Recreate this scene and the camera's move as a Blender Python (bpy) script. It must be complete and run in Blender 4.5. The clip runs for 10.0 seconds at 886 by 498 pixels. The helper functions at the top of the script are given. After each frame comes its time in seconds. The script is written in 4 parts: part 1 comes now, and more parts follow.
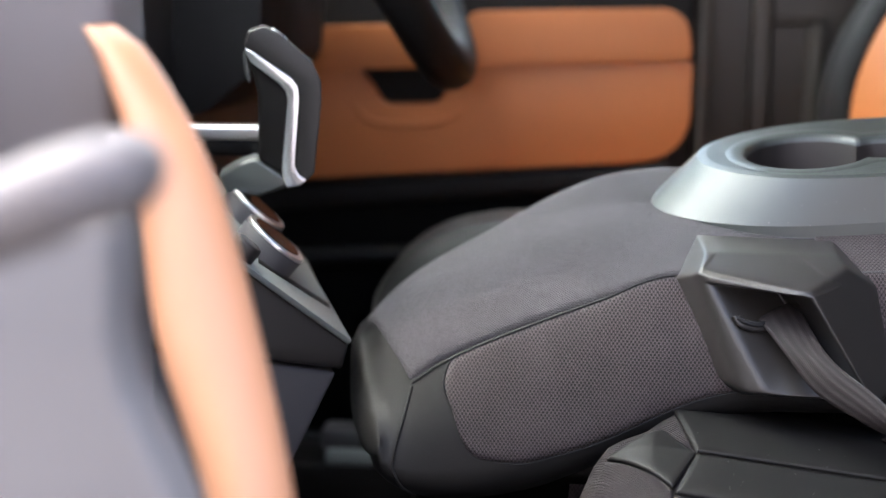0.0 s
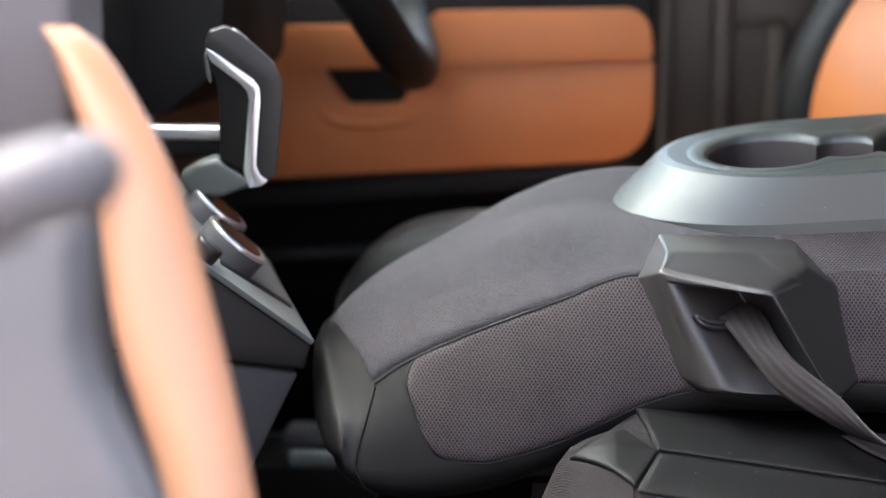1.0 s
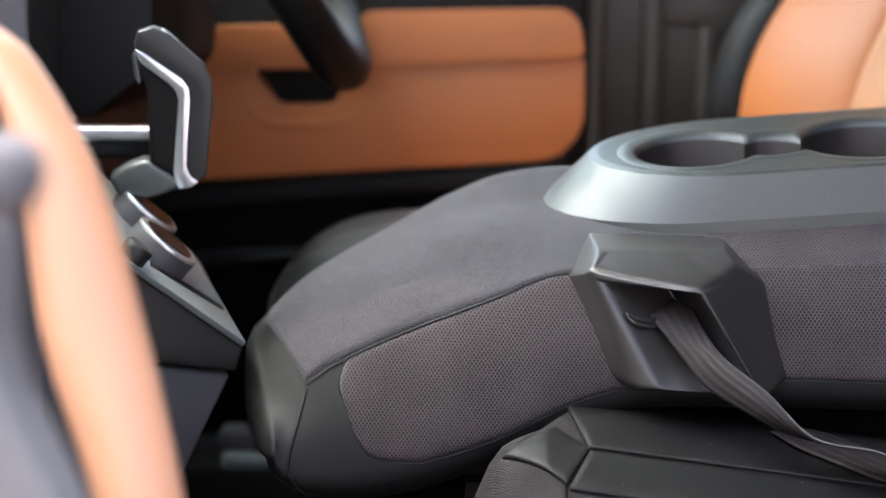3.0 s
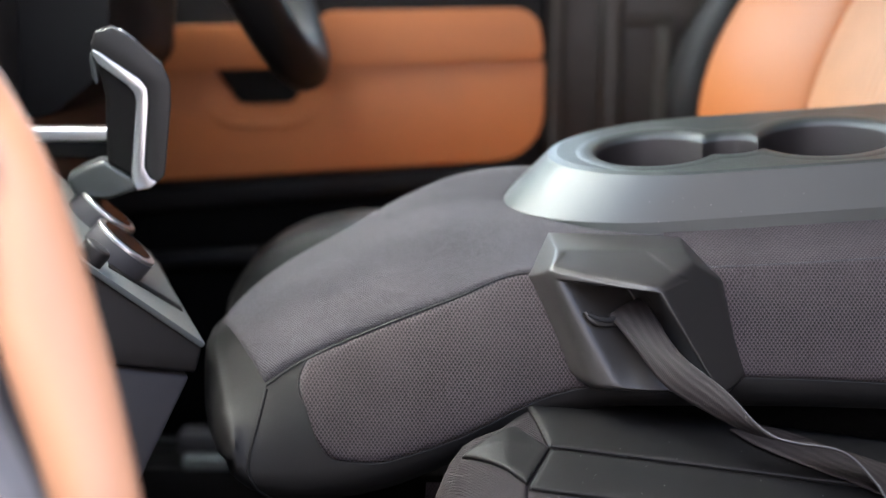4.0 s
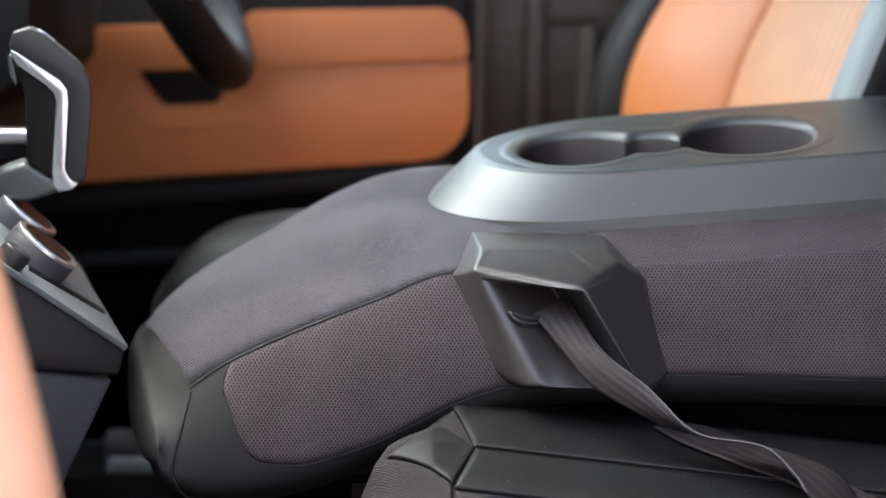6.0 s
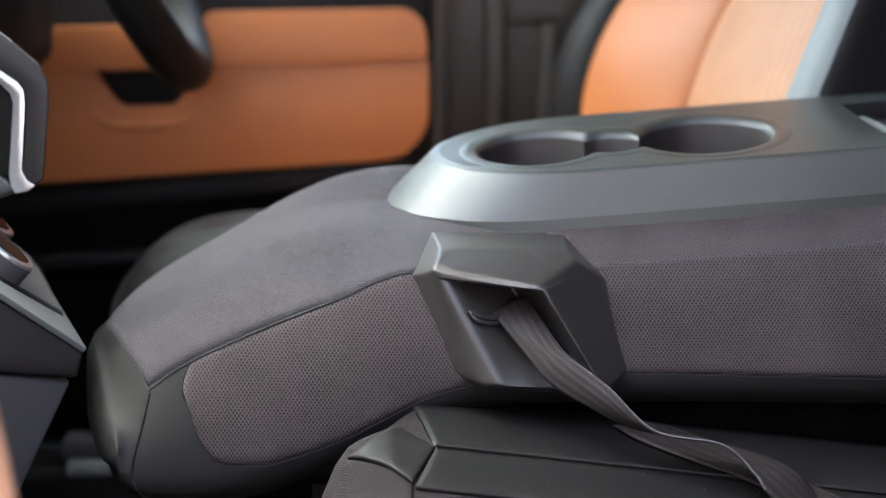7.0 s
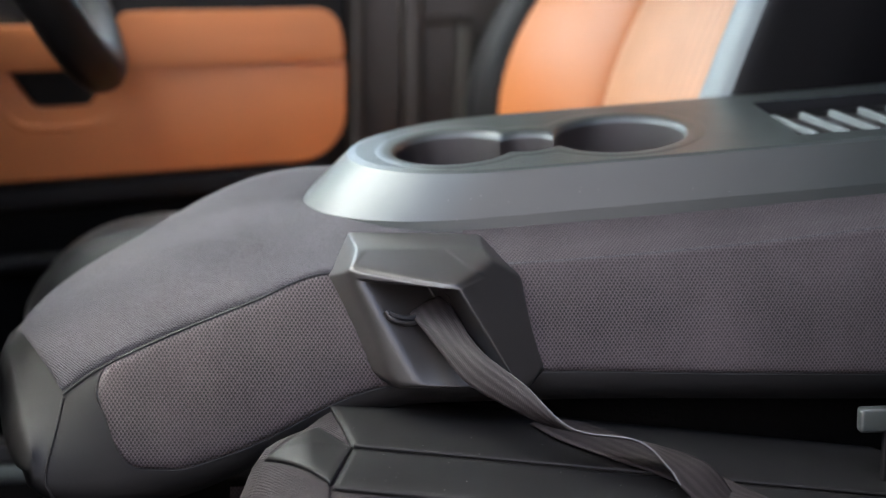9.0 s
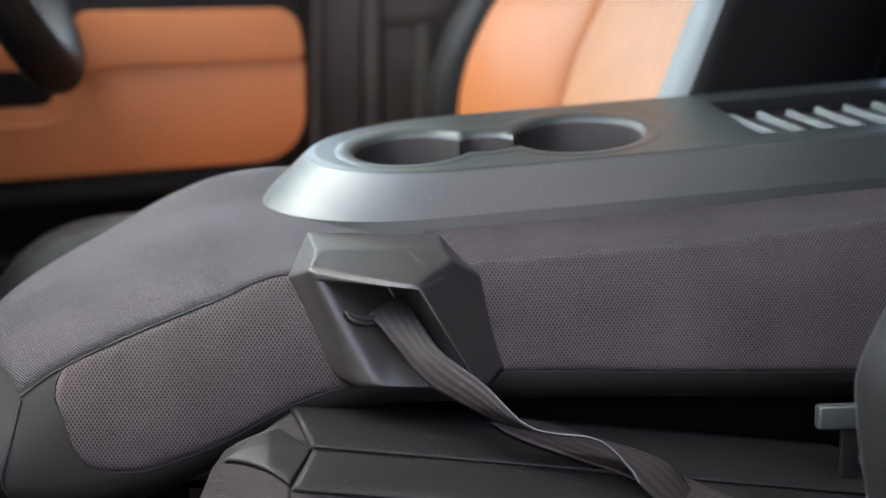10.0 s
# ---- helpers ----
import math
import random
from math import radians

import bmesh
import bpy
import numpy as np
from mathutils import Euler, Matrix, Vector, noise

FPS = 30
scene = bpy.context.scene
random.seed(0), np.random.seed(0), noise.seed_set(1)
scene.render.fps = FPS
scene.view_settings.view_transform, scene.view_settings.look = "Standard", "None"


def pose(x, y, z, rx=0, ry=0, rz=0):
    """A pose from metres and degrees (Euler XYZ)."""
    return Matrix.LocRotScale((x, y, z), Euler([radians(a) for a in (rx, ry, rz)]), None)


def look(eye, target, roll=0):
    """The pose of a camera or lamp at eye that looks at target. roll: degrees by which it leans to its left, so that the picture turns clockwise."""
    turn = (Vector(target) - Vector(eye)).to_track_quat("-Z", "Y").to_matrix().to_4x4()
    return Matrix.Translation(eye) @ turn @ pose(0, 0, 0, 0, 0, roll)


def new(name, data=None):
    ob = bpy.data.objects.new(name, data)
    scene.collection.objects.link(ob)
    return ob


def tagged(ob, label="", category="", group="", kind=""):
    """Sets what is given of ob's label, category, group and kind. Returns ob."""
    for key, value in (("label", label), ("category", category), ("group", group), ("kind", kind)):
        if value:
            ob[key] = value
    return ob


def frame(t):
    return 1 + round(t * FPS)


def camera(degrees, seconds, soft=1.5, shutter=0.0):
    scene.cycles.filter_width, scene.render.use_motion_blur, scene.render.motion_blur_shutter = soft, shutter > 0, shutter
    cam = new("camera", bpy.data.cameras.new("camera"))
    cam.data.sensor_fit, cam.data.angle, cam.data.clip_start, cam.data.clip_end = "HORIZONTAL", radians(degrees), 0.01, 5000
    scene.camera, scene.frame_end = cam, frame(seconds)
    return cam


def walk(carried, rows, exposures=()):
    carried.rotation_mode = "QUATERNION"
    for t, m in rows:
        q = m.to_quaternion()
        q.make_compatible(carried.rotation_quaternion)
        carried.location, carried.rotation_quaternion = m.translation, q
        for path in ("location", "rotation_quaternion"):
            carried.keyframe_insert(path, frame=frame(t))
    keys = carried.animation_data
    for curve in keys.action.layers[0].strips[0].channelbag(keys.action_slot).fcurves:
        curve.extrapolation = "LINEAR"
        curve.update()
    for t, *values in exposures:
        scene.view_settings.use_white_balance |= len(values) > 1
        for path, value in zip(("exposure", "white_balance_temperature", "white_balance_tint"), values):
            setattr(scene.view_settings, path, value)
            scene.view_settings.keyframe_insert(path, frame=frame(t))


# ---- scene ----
# camera on a slow pan head, the lens standing ahead of the pivot
cam = camera(31.55, 10.0, soft=1.0)
ARM, EYE, PITCH = 0.09, 0.75, -9.555
PAN = [
    (0.0, 6.4), (0.5, 5.753), (1.0, 5.093), (1.5, 4.559), (2.0, 4.011), (3.5, 2.022), (4.0, 1.327), (4.5, 0.703), (5.0, 0.015),
    (5.5, -0.638), (7.0, -2.683), (7.5, -3.43), (8.0, -4.145), (8.5, -4.823), (9.0, -5.573), (9.5, -6.268), (10.0, -6.977),
]
walk(cam, [(t, pose(0, -ARM, EYE, 0, 0, yaw) @ pose(0, ARM, 0, 90 + PITCH, 0, 0)) for t, yaw in PAN], exposures=[(0.0, 2.5, 6400, 11), (10.0, 2.5, 6400, 11)])
cam.data.dof.use_dof = True
cam.data.dof.focus_distance = 1.22
cam.data.dof.aperture_fstop = 3.0

# ---- daylight ----
world = bpy.data.worlds.new("sky")
scene.world = world
world.use_nodes = True
wn = world.node_tree.nodes
sky = wn.new("ShaderNodeTexSky")
sky.sky_type, sky.sun_disc = "NISHITA", False
sky.sun_elevation, sky.sun_rotation = radians(64), radians(290)
sky.air_density, sky.dust_density, sky.ozone_density = 1.0, 4.0, 0.6
wn["Background"].inputs["Strength"].default_value = 0.15
world.node_tree.links.new(sky.outputs["Color"], wn["Background"].inputs["Color"])
sun = new("sun", bpy.data.lights.new("sun", "SUN"))
sun.data.energy, sun.data.angle, sun.data.color = 1.6, radians(95), (1.0, 0.98, 0.96)
sun.matrix_world = look((-1.75, 1.9, 4.4), (0.0, 1.2, 0.4))


# ---- materials ----
def shader(name, colour, rough=0.5, metal=0.0, spec=0.5, coat=0.0):
    m = bpy.data.materials.new(name)
    m.use_nodes = True
    b = m.node_tree.nodes["Principled BSDF"]
    b.inputs["Base Color"].default_value = (*colour, 1)
    b.inputs["Roughness"].default_value = rough
    b.inputs["Metallic"].default_value = metal
    b.inputs["Specular IOR Level"].default_value = spec
    b.inputs["Coat Weight"].default_value = coat
    return m


def nodes_of(m):
    t = m.node_tree
    return t.nodes, t.links, t.nodes["Principled BSDF"]


def mathn(nt, op, a, b=None):
    n = nt.nodes.new("ShaderNodeMath")
    n.operation = op
    for i, v in enumerate((a, b)):
        if v is None:
            continue
        if isinstance(v, (int, float)):
            n.inputs[i].default_value = v
        else:
            nt.links.new(v, n.inputs[i])
    return n.outputs[0]


def grained(m, colour, scale=900.0, bump=0.15, dist=0.0004, vary=0.15, rough=(0.35, 0.55), kind="VORONOI", big=9.0):
    """Fine grain relief, slow colour drift and uneven gloss, all in metres of the object."""
    nd, ln, b = nodes_of(m)
    co = nd.new("ShaderNodeTexCoord")
    if kind == "VORONOI":
        g = nd.new("ShaderNodeTexVoronoi")
        g.feature = "SMOOTH_F1"
        g.inputs["Scale"].default_value = scale
        gout = g.outputs["Distance"]
    else:
        g = nd.new("ShaderNodeTexNoise")
        g.inputs["Scale"].default_value = scale
        g.inputs["Detail"].default_value = 3
        gout = g.outputs["Fac"]
    ln.new(co.outputs["Object"], g.inputs["Vector"])
    n2 = nd.new("ShaderNodeTexNoise")
    n2.inputs["Scale"].default_value = big
    n2.inputs["Detail"].default_value = 4
    ln.new(co.outputs["Object"], n2.inputs["Vector"])
    ramp = nd.new("ShaderNodeMapRange")
    ramp.inputs["From Min"].default_value, ramp.inputs["From Max"].default_value = 0.3, 0.7
    ramp.inputs["To Min"].default_value, ramp.inputs["To Max"].default_value = rough
    ln.new(n2.outputs["Fac"], ramp.inputs["Value"])
    ln.new(ramp.outputs["Result"], b.inputs["Roughness"])
    mix = nd.new("ShaderNodeMix")
    mix.data_type = "RGBA"
    mix.inputs["A"].default_value = (*[c * (1 - vary) for c in colour], 1)
    mix.inputs["B"].default_value = (*[c * (1 + vary) for c in colour], 1)
    ln.new(n2.outputs["Fac"], mix.inputs["Factor"])
    ln.new(mix.outputs["Result"], b.inputs["Base Color"])
    bp = nd.new("ShaderNodeBump")
    bp.inputs["Strength"].default_value, bp.inputs["Distance"].default_value = bump, dist
    ln.new(gout, bp.inputs["Height"])
    ln.new(bp.outputs["Normal"], b.inputs["Normal"])
    return m


def knit(name, dark, light, px, pz, axes, bump=0.6, dist=0.0008, sheen=0.3, lines=False, fibre=1.1, fine=1400):
    """Knitted cloth: staggered cells px by pz metres, in the plane of the two axes."""
    m = shader(name, dark, 0.85, 0, 0.25)
    nd, ln, b = nodes_of(m)
    nt = m.node_tree
    co = nd.new("ShaderNodeTexCoord")
    wob = nd.new("ShaderNodeTexNoise")
    wob.inputs["Scale"].default_value = 60
    ln.new(co.outputs["Object"], wob.inputs["Vector"])
    sp = nd.new("ShaderNodeSeparateXYZ")
    ln.new(co.outputs["Object"], sp.inputs[0])
    u = sp.outputs["X"]
    v = sp.outputs["Z"]
    if axes == "XY":
        v = mathn(nt, "ADD", sp.outputs["Y"], sp.outputs["Z"])
    u = mathn(nt, "ADD", u, mathn(nt, "MULTIPLY", wob.outputs["Fac"], 0.0005))
    v = mathn(nt, "ADD", v, mathn(nt, "MULTIPLY", wob.outputs["Fac"], 0.0005))
    ku = mathn(nt, "MULTIPLY", u, 2 * math.pi / px)
    kv = mathn(nt, "MULTIPLY", v, math.pi / pz)
    s = mathn(nt, "ADD", mathn(nt, "COSINE", mathn(nt, "MULTIPLY", kv, 2.0)), mathn(nt, "ADD", mathn(nt, "COSINE", mathn(nt, "ADD", ku, kv)), mathn(nt, "COSINE", mathn(nt, "SUBTRACT", ku, kv))))
    h = mathn(nt, "SUBTRACT", 1.0, mathn(nt, "DIVIDE", mathn(nt, "ADD", s, 1.5), 4.5))
    if lines:
        most = mathn(nt, "MAXIMUM", mathn(nt, "COSINE", mathn(nt, "ADD", ku, kv)), mathn(nt, "COSINE", mathn(nt, "SUBTRACT", ku, kv)))
        most = mathn(nt, "MAXIMUM", most, mathn(nt, "SUBTRACT", mathn(nt, "MULTIPLY", mathn(nt, "COSINE", mathn(nt, "MULTIPLY", kv, 2.0)), 0.8), 0.2))
        cell = mathn(nt, "POWER", mathn(nt, "MULTIPLY", mathn(nt, "SUBTRACT", 1.0, most), 0.62), 0.45)
        h = mathn(nt, "ADD", mathn(nt, "MULTIPLY", h, 0.5), mathn(nt, "MULTIPLY", cell, 0.5))
    fib = nd.new("ShaderNodeTexNoise")
    fib.inputs["Scale"].default_value, fib.inputs["Detail"].default_value = fine, 2
    ln.new(co.outputs["Object"], fib.inputs["Vector"])
    slow = nd.new("ShaderNodeTexNoise")
    slow.inputs["Scale"].default_value, slow.inputs["Detail"].default_value = 14, 5
    ln.new(co.outputs["Object"], slow.inputs["Vector"])
    f = mathn(nt, "ADD", mathn(nt, "MULTIPLY", mathn(nt, "POWER", h, 1.4), 0.82), mathn(nt, "MULTIPLY", mathn(nt, "SUBTRACT", fib.outputs["Fac"], 0.5), fibre))
    f = mathn(nt, "ADD", f, mathn(nt, "MULTIPLY", mathn(nt, "SUBTRACT", slow.outputs["Fac"], 0.5), 0.5))
    mix = nd.new("ShaderNodeMix")
    mix.data_type = "RGBA"
    mix.inputs["A"].default_value, mix.inputs["B"].default_value = (*dark, 1), (*light, 1)
    ln.new(f, mix.inputs["Factor"])
    ln.new(mix.outputs["Result"], b.inputs["Base Color"])
    b.inputs["Sheen Weight"].default_value = sheen
    b.inputs["Sheen Roughness"].default_value = 0.5
    bp = nd.new("ShaderNodeBump")
    bp.inputs["Strength"].default_value, bp.inputs["Distance"].default_value = bump, dist
    ln.new(mathn(nt, "ADD", h, mathn(nt, "MULTIPLY", fib.outputs["Fac"], 0.5)), bp.inputs["Height"])
    ln.new(bp.outputs["Normal"], b.inputs["Normal"])
    return m


def striped(name, colour, axis, period, depth=0.0006, rough=0.5, vary=0.12):
    """Leather or webbing with fine parallel ribs along one object axis."""
    m = shader(name, colour, rough)
    nd, ln, b = nodes_of(m)
    nt = m.node_tree
    co = nd.new("ShaderNodeTexCoord")
    sp = nd.new("ShaderNodeSeparateXYZ")
    ln.new(co.outputs["Object"], sp.inputs[0])
    w = mathn(nt, "SINE", mathn(nt, "MULTIPLY", sp.outputs[axis], 2 * math.pi / period))
    n2 = nd.new("ShaderNodeTexNoise")
    n2.inputs["Scale"].default_value = 25
    ln.new(co.outputs["Object"], n2.inputs["Vector"])
    f = mathn(nt, "ADD", mathn(nt, "MULTIPLY", w, 0.25), n2.outputs["Fac"])
    mix = nd.new("ShaderNodeMix")
    mix.data_type = "RGBA"
    mix.inputs["A"].default_value = (*[c * (1 - vary) for c in colour], 1)
    mix.inputs["B"].default_value = (*[c * (1 + vary) for c in colour], 1)
    ln.new(f, mix.inputs["Factor"])
    ln.new(mix.outputs["Result"], b.inputs["Base Color"])
    bp = nd.new("ShaderNodeBump")
    bp.inputs["Strength"].default_value, bp.inputs["Distance"].default_value = 0.4, depth
    ln.new(w, bp.inputs["Height"])
    ln.new(bp.outputs["Normal"], b.inputs["Normal"])
    return m


CLOTH_DARK, CLOTH_LIGHT = (0.006, 0.0045, 0.005), (0.098, 0.079, 0.083)
M_MESH = knit("mesh_cloth", CLOTH_DARK, CLOTH_LIGHT, 0.0031, 0.0022, "XZ", 0.7, 0.0006, 0.08, True)
# darker copy of the mesh cloth: the cushion's shade put into colour
M_MESH_SHADE = knit("mesh_cloth_shaded", (0.008, 0.006, 0.0065), (0.046, 0.037, 0.039), 0.0031, 0.0022, "XY", 0.9, 0.0008, 0.0, True)
M_MESH_ROLL = knit("mesh_cloth_roll", CLOTH_DARK, CLOTH_LIGHT, 0.0031, 0.0030, "XY", 0.7, 0.0006, 0.08, True)
M_WEAVE = knit("woven_cloth", (0.003, 0.0028, 0.0033), (0.086, 0.079, 0.088), 0.0023, 0.0017, "XY", 0.9, 0.0007, 0.08, False, 2.2, 900)
BLACK_HIDE = (0.0075, 0.0072, 0.0071)
M_HIDE = grained(shader("black_leather", BLACK_HIDE, 0.42, 0, 0.27), BLACK_HIDE, 700, 0.16, 0.0003, 0.2, (0.48, 0.60))
TAN = (0.45, 0.150, 0.042)
M_TAN = grained(shader("tan_leather", TAN, 0.45), TAN, 600, 0.12, 0.0003, 0.1, (0.42, 0.55))
# tan leather paled for the dash end: strong daylight put into its colour
LIT_TAN = (0.48, 0.240, 0.138)
M_LIT_TAN = grained(shader("lit_tan_leather", LIT_TAN, 0.4, 0, 0.7), LIT_TAN, 600, 0.12, 0.0003, 0.08, (0.34, 0.44))
M_TAN_PLEAT = striped("tan_perforated_leather", (0.44, 0.205, 0.095), "Y", 0.012, 0.0006, 0.5)
BLACK = (0.017, 0.015, 0.0142)
# sky sheen on a black leather edge put into grey; also the rail's colour
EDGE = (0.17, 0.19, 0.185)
M_EDGE = grained(shader("edge_sheen_and_rail_grey", EDGE, 0.4), EDGE, 700, 0.12, 0.0003, 0.12, (0.35, 0.45))
M_SATIN = grained(shader("satin_black_plastic", BLACK, 0.42), BLACK, 1500, 0.06, 0.0002, 0.15, (0.40, 0.48), "NOISE")
OUTLET = (0.020, 0.0180, 0.0165)
M_OUTLET = grained(shader("warm_black_plastic", OUTLET, 0.4, 0, 0.8), OUTLET, 1500, 0.25, 0.0002, 0.15, (0.36, 0.44), "NOISE")
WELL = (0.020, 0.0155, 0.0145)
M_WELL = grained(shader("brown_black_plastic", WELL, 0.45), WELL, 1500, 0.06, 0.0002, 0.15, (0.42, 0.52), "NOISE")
GREY_BLACK = (0.042, 0.048, 0.045)
M_TRAY = grained(shader("textured_grey_black_plastic", GREY_BLACK, 0.36, 0, 0.85), GREY_BLACK, 1600, 0.5, 0.0003, 0.15, (0.30, 0.38), "NOISE")
GREY = (0.052, 0.050, 0.054)
M_GREY = grained(shader("dark_grey_plastic", GREY, 0.55), GREY, 1800, 0.2, 0.0002, 0.1, (0.5, 0.62), "NOISE")
M_DARK = grained(shader("dull_black_plastic", (0.007, 0.0065, 0.0065), 0.75, 0, 0.2), (0.007, 0.0065, 0.0065), 1500, 0.1, 0.0002, 0.2, (0.5, 0.65), "NOISE")
# carpet black, also painted as shade under the seat and in the door
M_CARPET_SHADE = grained(shader("black_carpet_and_shade", (0.005, 0.005, 0.005), 0.95, 0, 0.05), (0.005, 0.005, 0.005), 500, 0.9, 0.002, 0.4, (0.9, 1.0), "NOISE")
M_CHROME = shader("satin_chrome", (0.78, 0.77, 0.78), 0.3, 1.0)
M_GLOSS = shader("gloss_black", (0.006, 0.006, 0.006), 0.16, 0, 0.3)
BROWN = (0.036, 0.027, 0.018)
M_PILLAR = grained(shader("brown_painted_metal", BROWN, 0.4), BROWN, 900, 0.05, 0.0002, 0.15, (0.35, 0.45), "NOISE")
FACE = (0.14, 0.155, 0.15)
M_FACE = grained(shader("grey_face_and_rib_gloss", FACE, 0.4), FACE, 2200, 0.3, 0.0002, 0.1, (0.36, 0.46), "NOISE")
M_SEAL = shader("rubber_seal", (0.075, 0.065, 0.05), 0.6)
PALE = (0.20, 0.190, 0.195)
M_PALE = grained(shader("pale_grey_plastic", PALE, 0.5), PALE, 900, 0.1, 0.0002, 0.08, (0.45, 0.55), "NOISE")
MIDGREY = (0.150, 0.134, 0.134)
M_MIDGREY = grained(shader("mid_grey_plastic", MIDGREY, 0.5), MIDGREY, 900, 0.1, 0.0002, 0.1, (0.45, 0.55), "NOISE")
M_BELT = shader("belt_webbing", (0.030, 0.025, 0.024), 0.65, 0, 0.25)


def webbing_look(m):
    """Lengthwise bands and fine cross weave, by the ribbon's own lengths."""
    nd, ln, bs = nodes_of(m)
    nt = m.node_tree
    co = nd.new("ShaderNodeTexCoord")
    sp = nd.new("ShaderNodeSeparateXYZ")
    ln.new(co.outputs["UV"], sp.inputs[0])
    band = mathn(nt, "SINE", mathn(nt, "MULTIPLY", sp.outputs["Y"], 2 * math.pi * 4.5))
    weave = mathn(nt, "SINE", mathn(nt, "MULTIPLY", mathn(nt, "ADD", mathn(nt, "MULTIPLY", sp.outputs["X"], 260.0), mathn(nt, "MULTIPLY", sp.outputs["Y"], 14.0)), 2 * math.pi))
    mix = nd.new("ShaderNodeMix")
    mix.data_type = "RGBA"
    mix.inputs["A"].default_value, mix.inputs["B"].default_value = (0.015, 0.0122, 0.0118, 1), (0.031, 0.0255, 0.0250, 1)
    ln.new(mathn(nt, "ADD", mathn(nt, "MULTIPLY", band, 0.4), mathn(nt, "ADD", 0.5, mathn(nt, "MULTIPLY", weave, 0.15))), mix.inputs["Factor"])
    ln.new(mix.outputs["Result"], bs.inputs["Base Color"])
    bp = nd.new("ShaderNodeBump")
    bp.inputs["Strength"].default_value, bp.inputs["Distance"].default_value = 0.25, 0.0004
    ln.new(mathn(nt, "ADD", weave, mathn(nt, "MULTIPLY", band, 1.5)), bp.inputs["Height"])
    ln.new(bp.outputs["Normal"], bs.inputs["Normal"])


webbing_look(M_BELT)
M_RIM = grained(shader("black_rim_leather", (0.007, 0.006, 0.0055), 0.55, 0, 0.2), (0.007, 0.006, 0.0055), 700, 0.15, 0.0003, 0.2, (0.5, 0.6))
M_THREAD = shader("grey_thread", (0.10, 0.10, 0.105), 0.7)
M_SEAM_SLOT = shader("dark_seam_and_slot_shade", (0.008, 0.008, 0.009), 0.7)
M_HEADLINER = grained(shader("dark_headliner", (0.06, 0.06, 0.06), 0.95), (0.06, 0.06, 0.06), 800, 0.3, 0.0005, 0.05, (0.9, 1.0), "NOISE")
M_GROUND = grained(shader("grey_asphalt", (0.09, 0.088, 0.085), 0.9), (0.09, 0.088, 0.085), 30, 0.4, 0.01, 0.2, (0.85, 0.95), "NOISE", 0.7)
M_WALL = grained(shader("pale_render", (0.78, 0.70, 0.67), 0.9), (0.78, 0.70, 0.67), 40, 0.3, 0.004, 0.1, (0.85, 0.95), "NOISE", 1.5)
M_PAINT = shader("dark_car_paint", (0.03, 0.035, 0.035), 0.3, 0.0, 0.5, 0.6)


# ---- shapes ----
ORIGIN = {}


def thing(name, at, label, category, group="", kind=""):
    ob = new(name)
    ob.location = at
    ob.empty_display_size = 0.05
    ORIGIN[name_of(ob)] = Vector(at)
    return tagged(ob, label, category, group, kind)


def name_of(ob):
    return ob.name


def part(name, bm, material, parent, label="", sharp=38, thick=0.0, bevel=0.0, kind="", facing=None):
    """Links a bmesh, given in world metres, as one mesh under a thing or a part."""
    base = ORIGIN[name_of(parent)] if parent else Vector((0, 0, 0))
    bmesh.ops.translate(bm, verts=bm.verts, vec=-base)
    bmesh.ops.recalc_face_normals(bm, faces=bm.faces)
    if facing:
        mean = sum((f.normal * f.calc_area() for f in bm.faces), Vector((0, 0, 0)))
        if mean.dot(Vector(facing)) < 0:
            bmesh.ops.reverse_faces(bm, faces=bm.faces)
    for f in bm.faces:
        f.smooth = True
    me = bpy.data.meshes.new(name)
    bm.to_mesh(me)
    bm.free()
    me.materials.append(material)
    me.set_sharp_from_angle(angle=radians(sharp))
    ob = new(name, me)
    if parent:
        ob.parent = parent
    ORIGIN[name_of(ob)] = base
    if thick:
        s = ob.modifiers.new("thickness", "SOLIDIFY")
        s.thickness, s.offset = thick, -1
    if bevel:
        v = ob.modifiers.new("rounded", "BEVEL")
        v.width, v.segments, v.limit_method, v.angle_limit = bevel, 3, "ANGLE", radians(25)
        v.harden_normals = True
    return tagged(ob, label, kind=kind)


def structure(name, bm, material, label, category):
    ob = part(name, bm, material, None)
    return tagged(ob, label, category, kind="structure")


def curve(keys, x):
    """Smooth curve through keys (x, value), without overshoot beyond its ends."""
    xs = [k[0] for k in keys]
    ys = [k[1] for k in keys]
    if x <= xs[0]:
        return ys[0]
    if x >= xs[-1]:
        return ys[-1]
    i = max(j for j in range(len(xs) - 1) if xs[j] <= x)
    d = [(ys[j + 1] - ys[j]) / (xs[j + 1] - xs[j]) for j in range(len(xs) - 1)]

    def slope(j):
        if j == 0:
            return d[0]
        if j == len(xs) - 1:
            return d[-1]
        return 0.0 if d[j - 1] * d[j] <= 0 else 2 * d[j - 1] * d[j] / (d[j - 1] + d[j])

    h = xs[i + 1] - xs[i]
    t = (x - xs[i]) / h
    return (ys[i] * (2 * t**3 - 3 * t**2 + 1) + ys[i + 1] * (3 * t**2 - 2 * t**3)
            + h * slope(i) * (t**3 - 2 * t**2 + t) + h * slope(i + 1) * (t**3 - t**2))


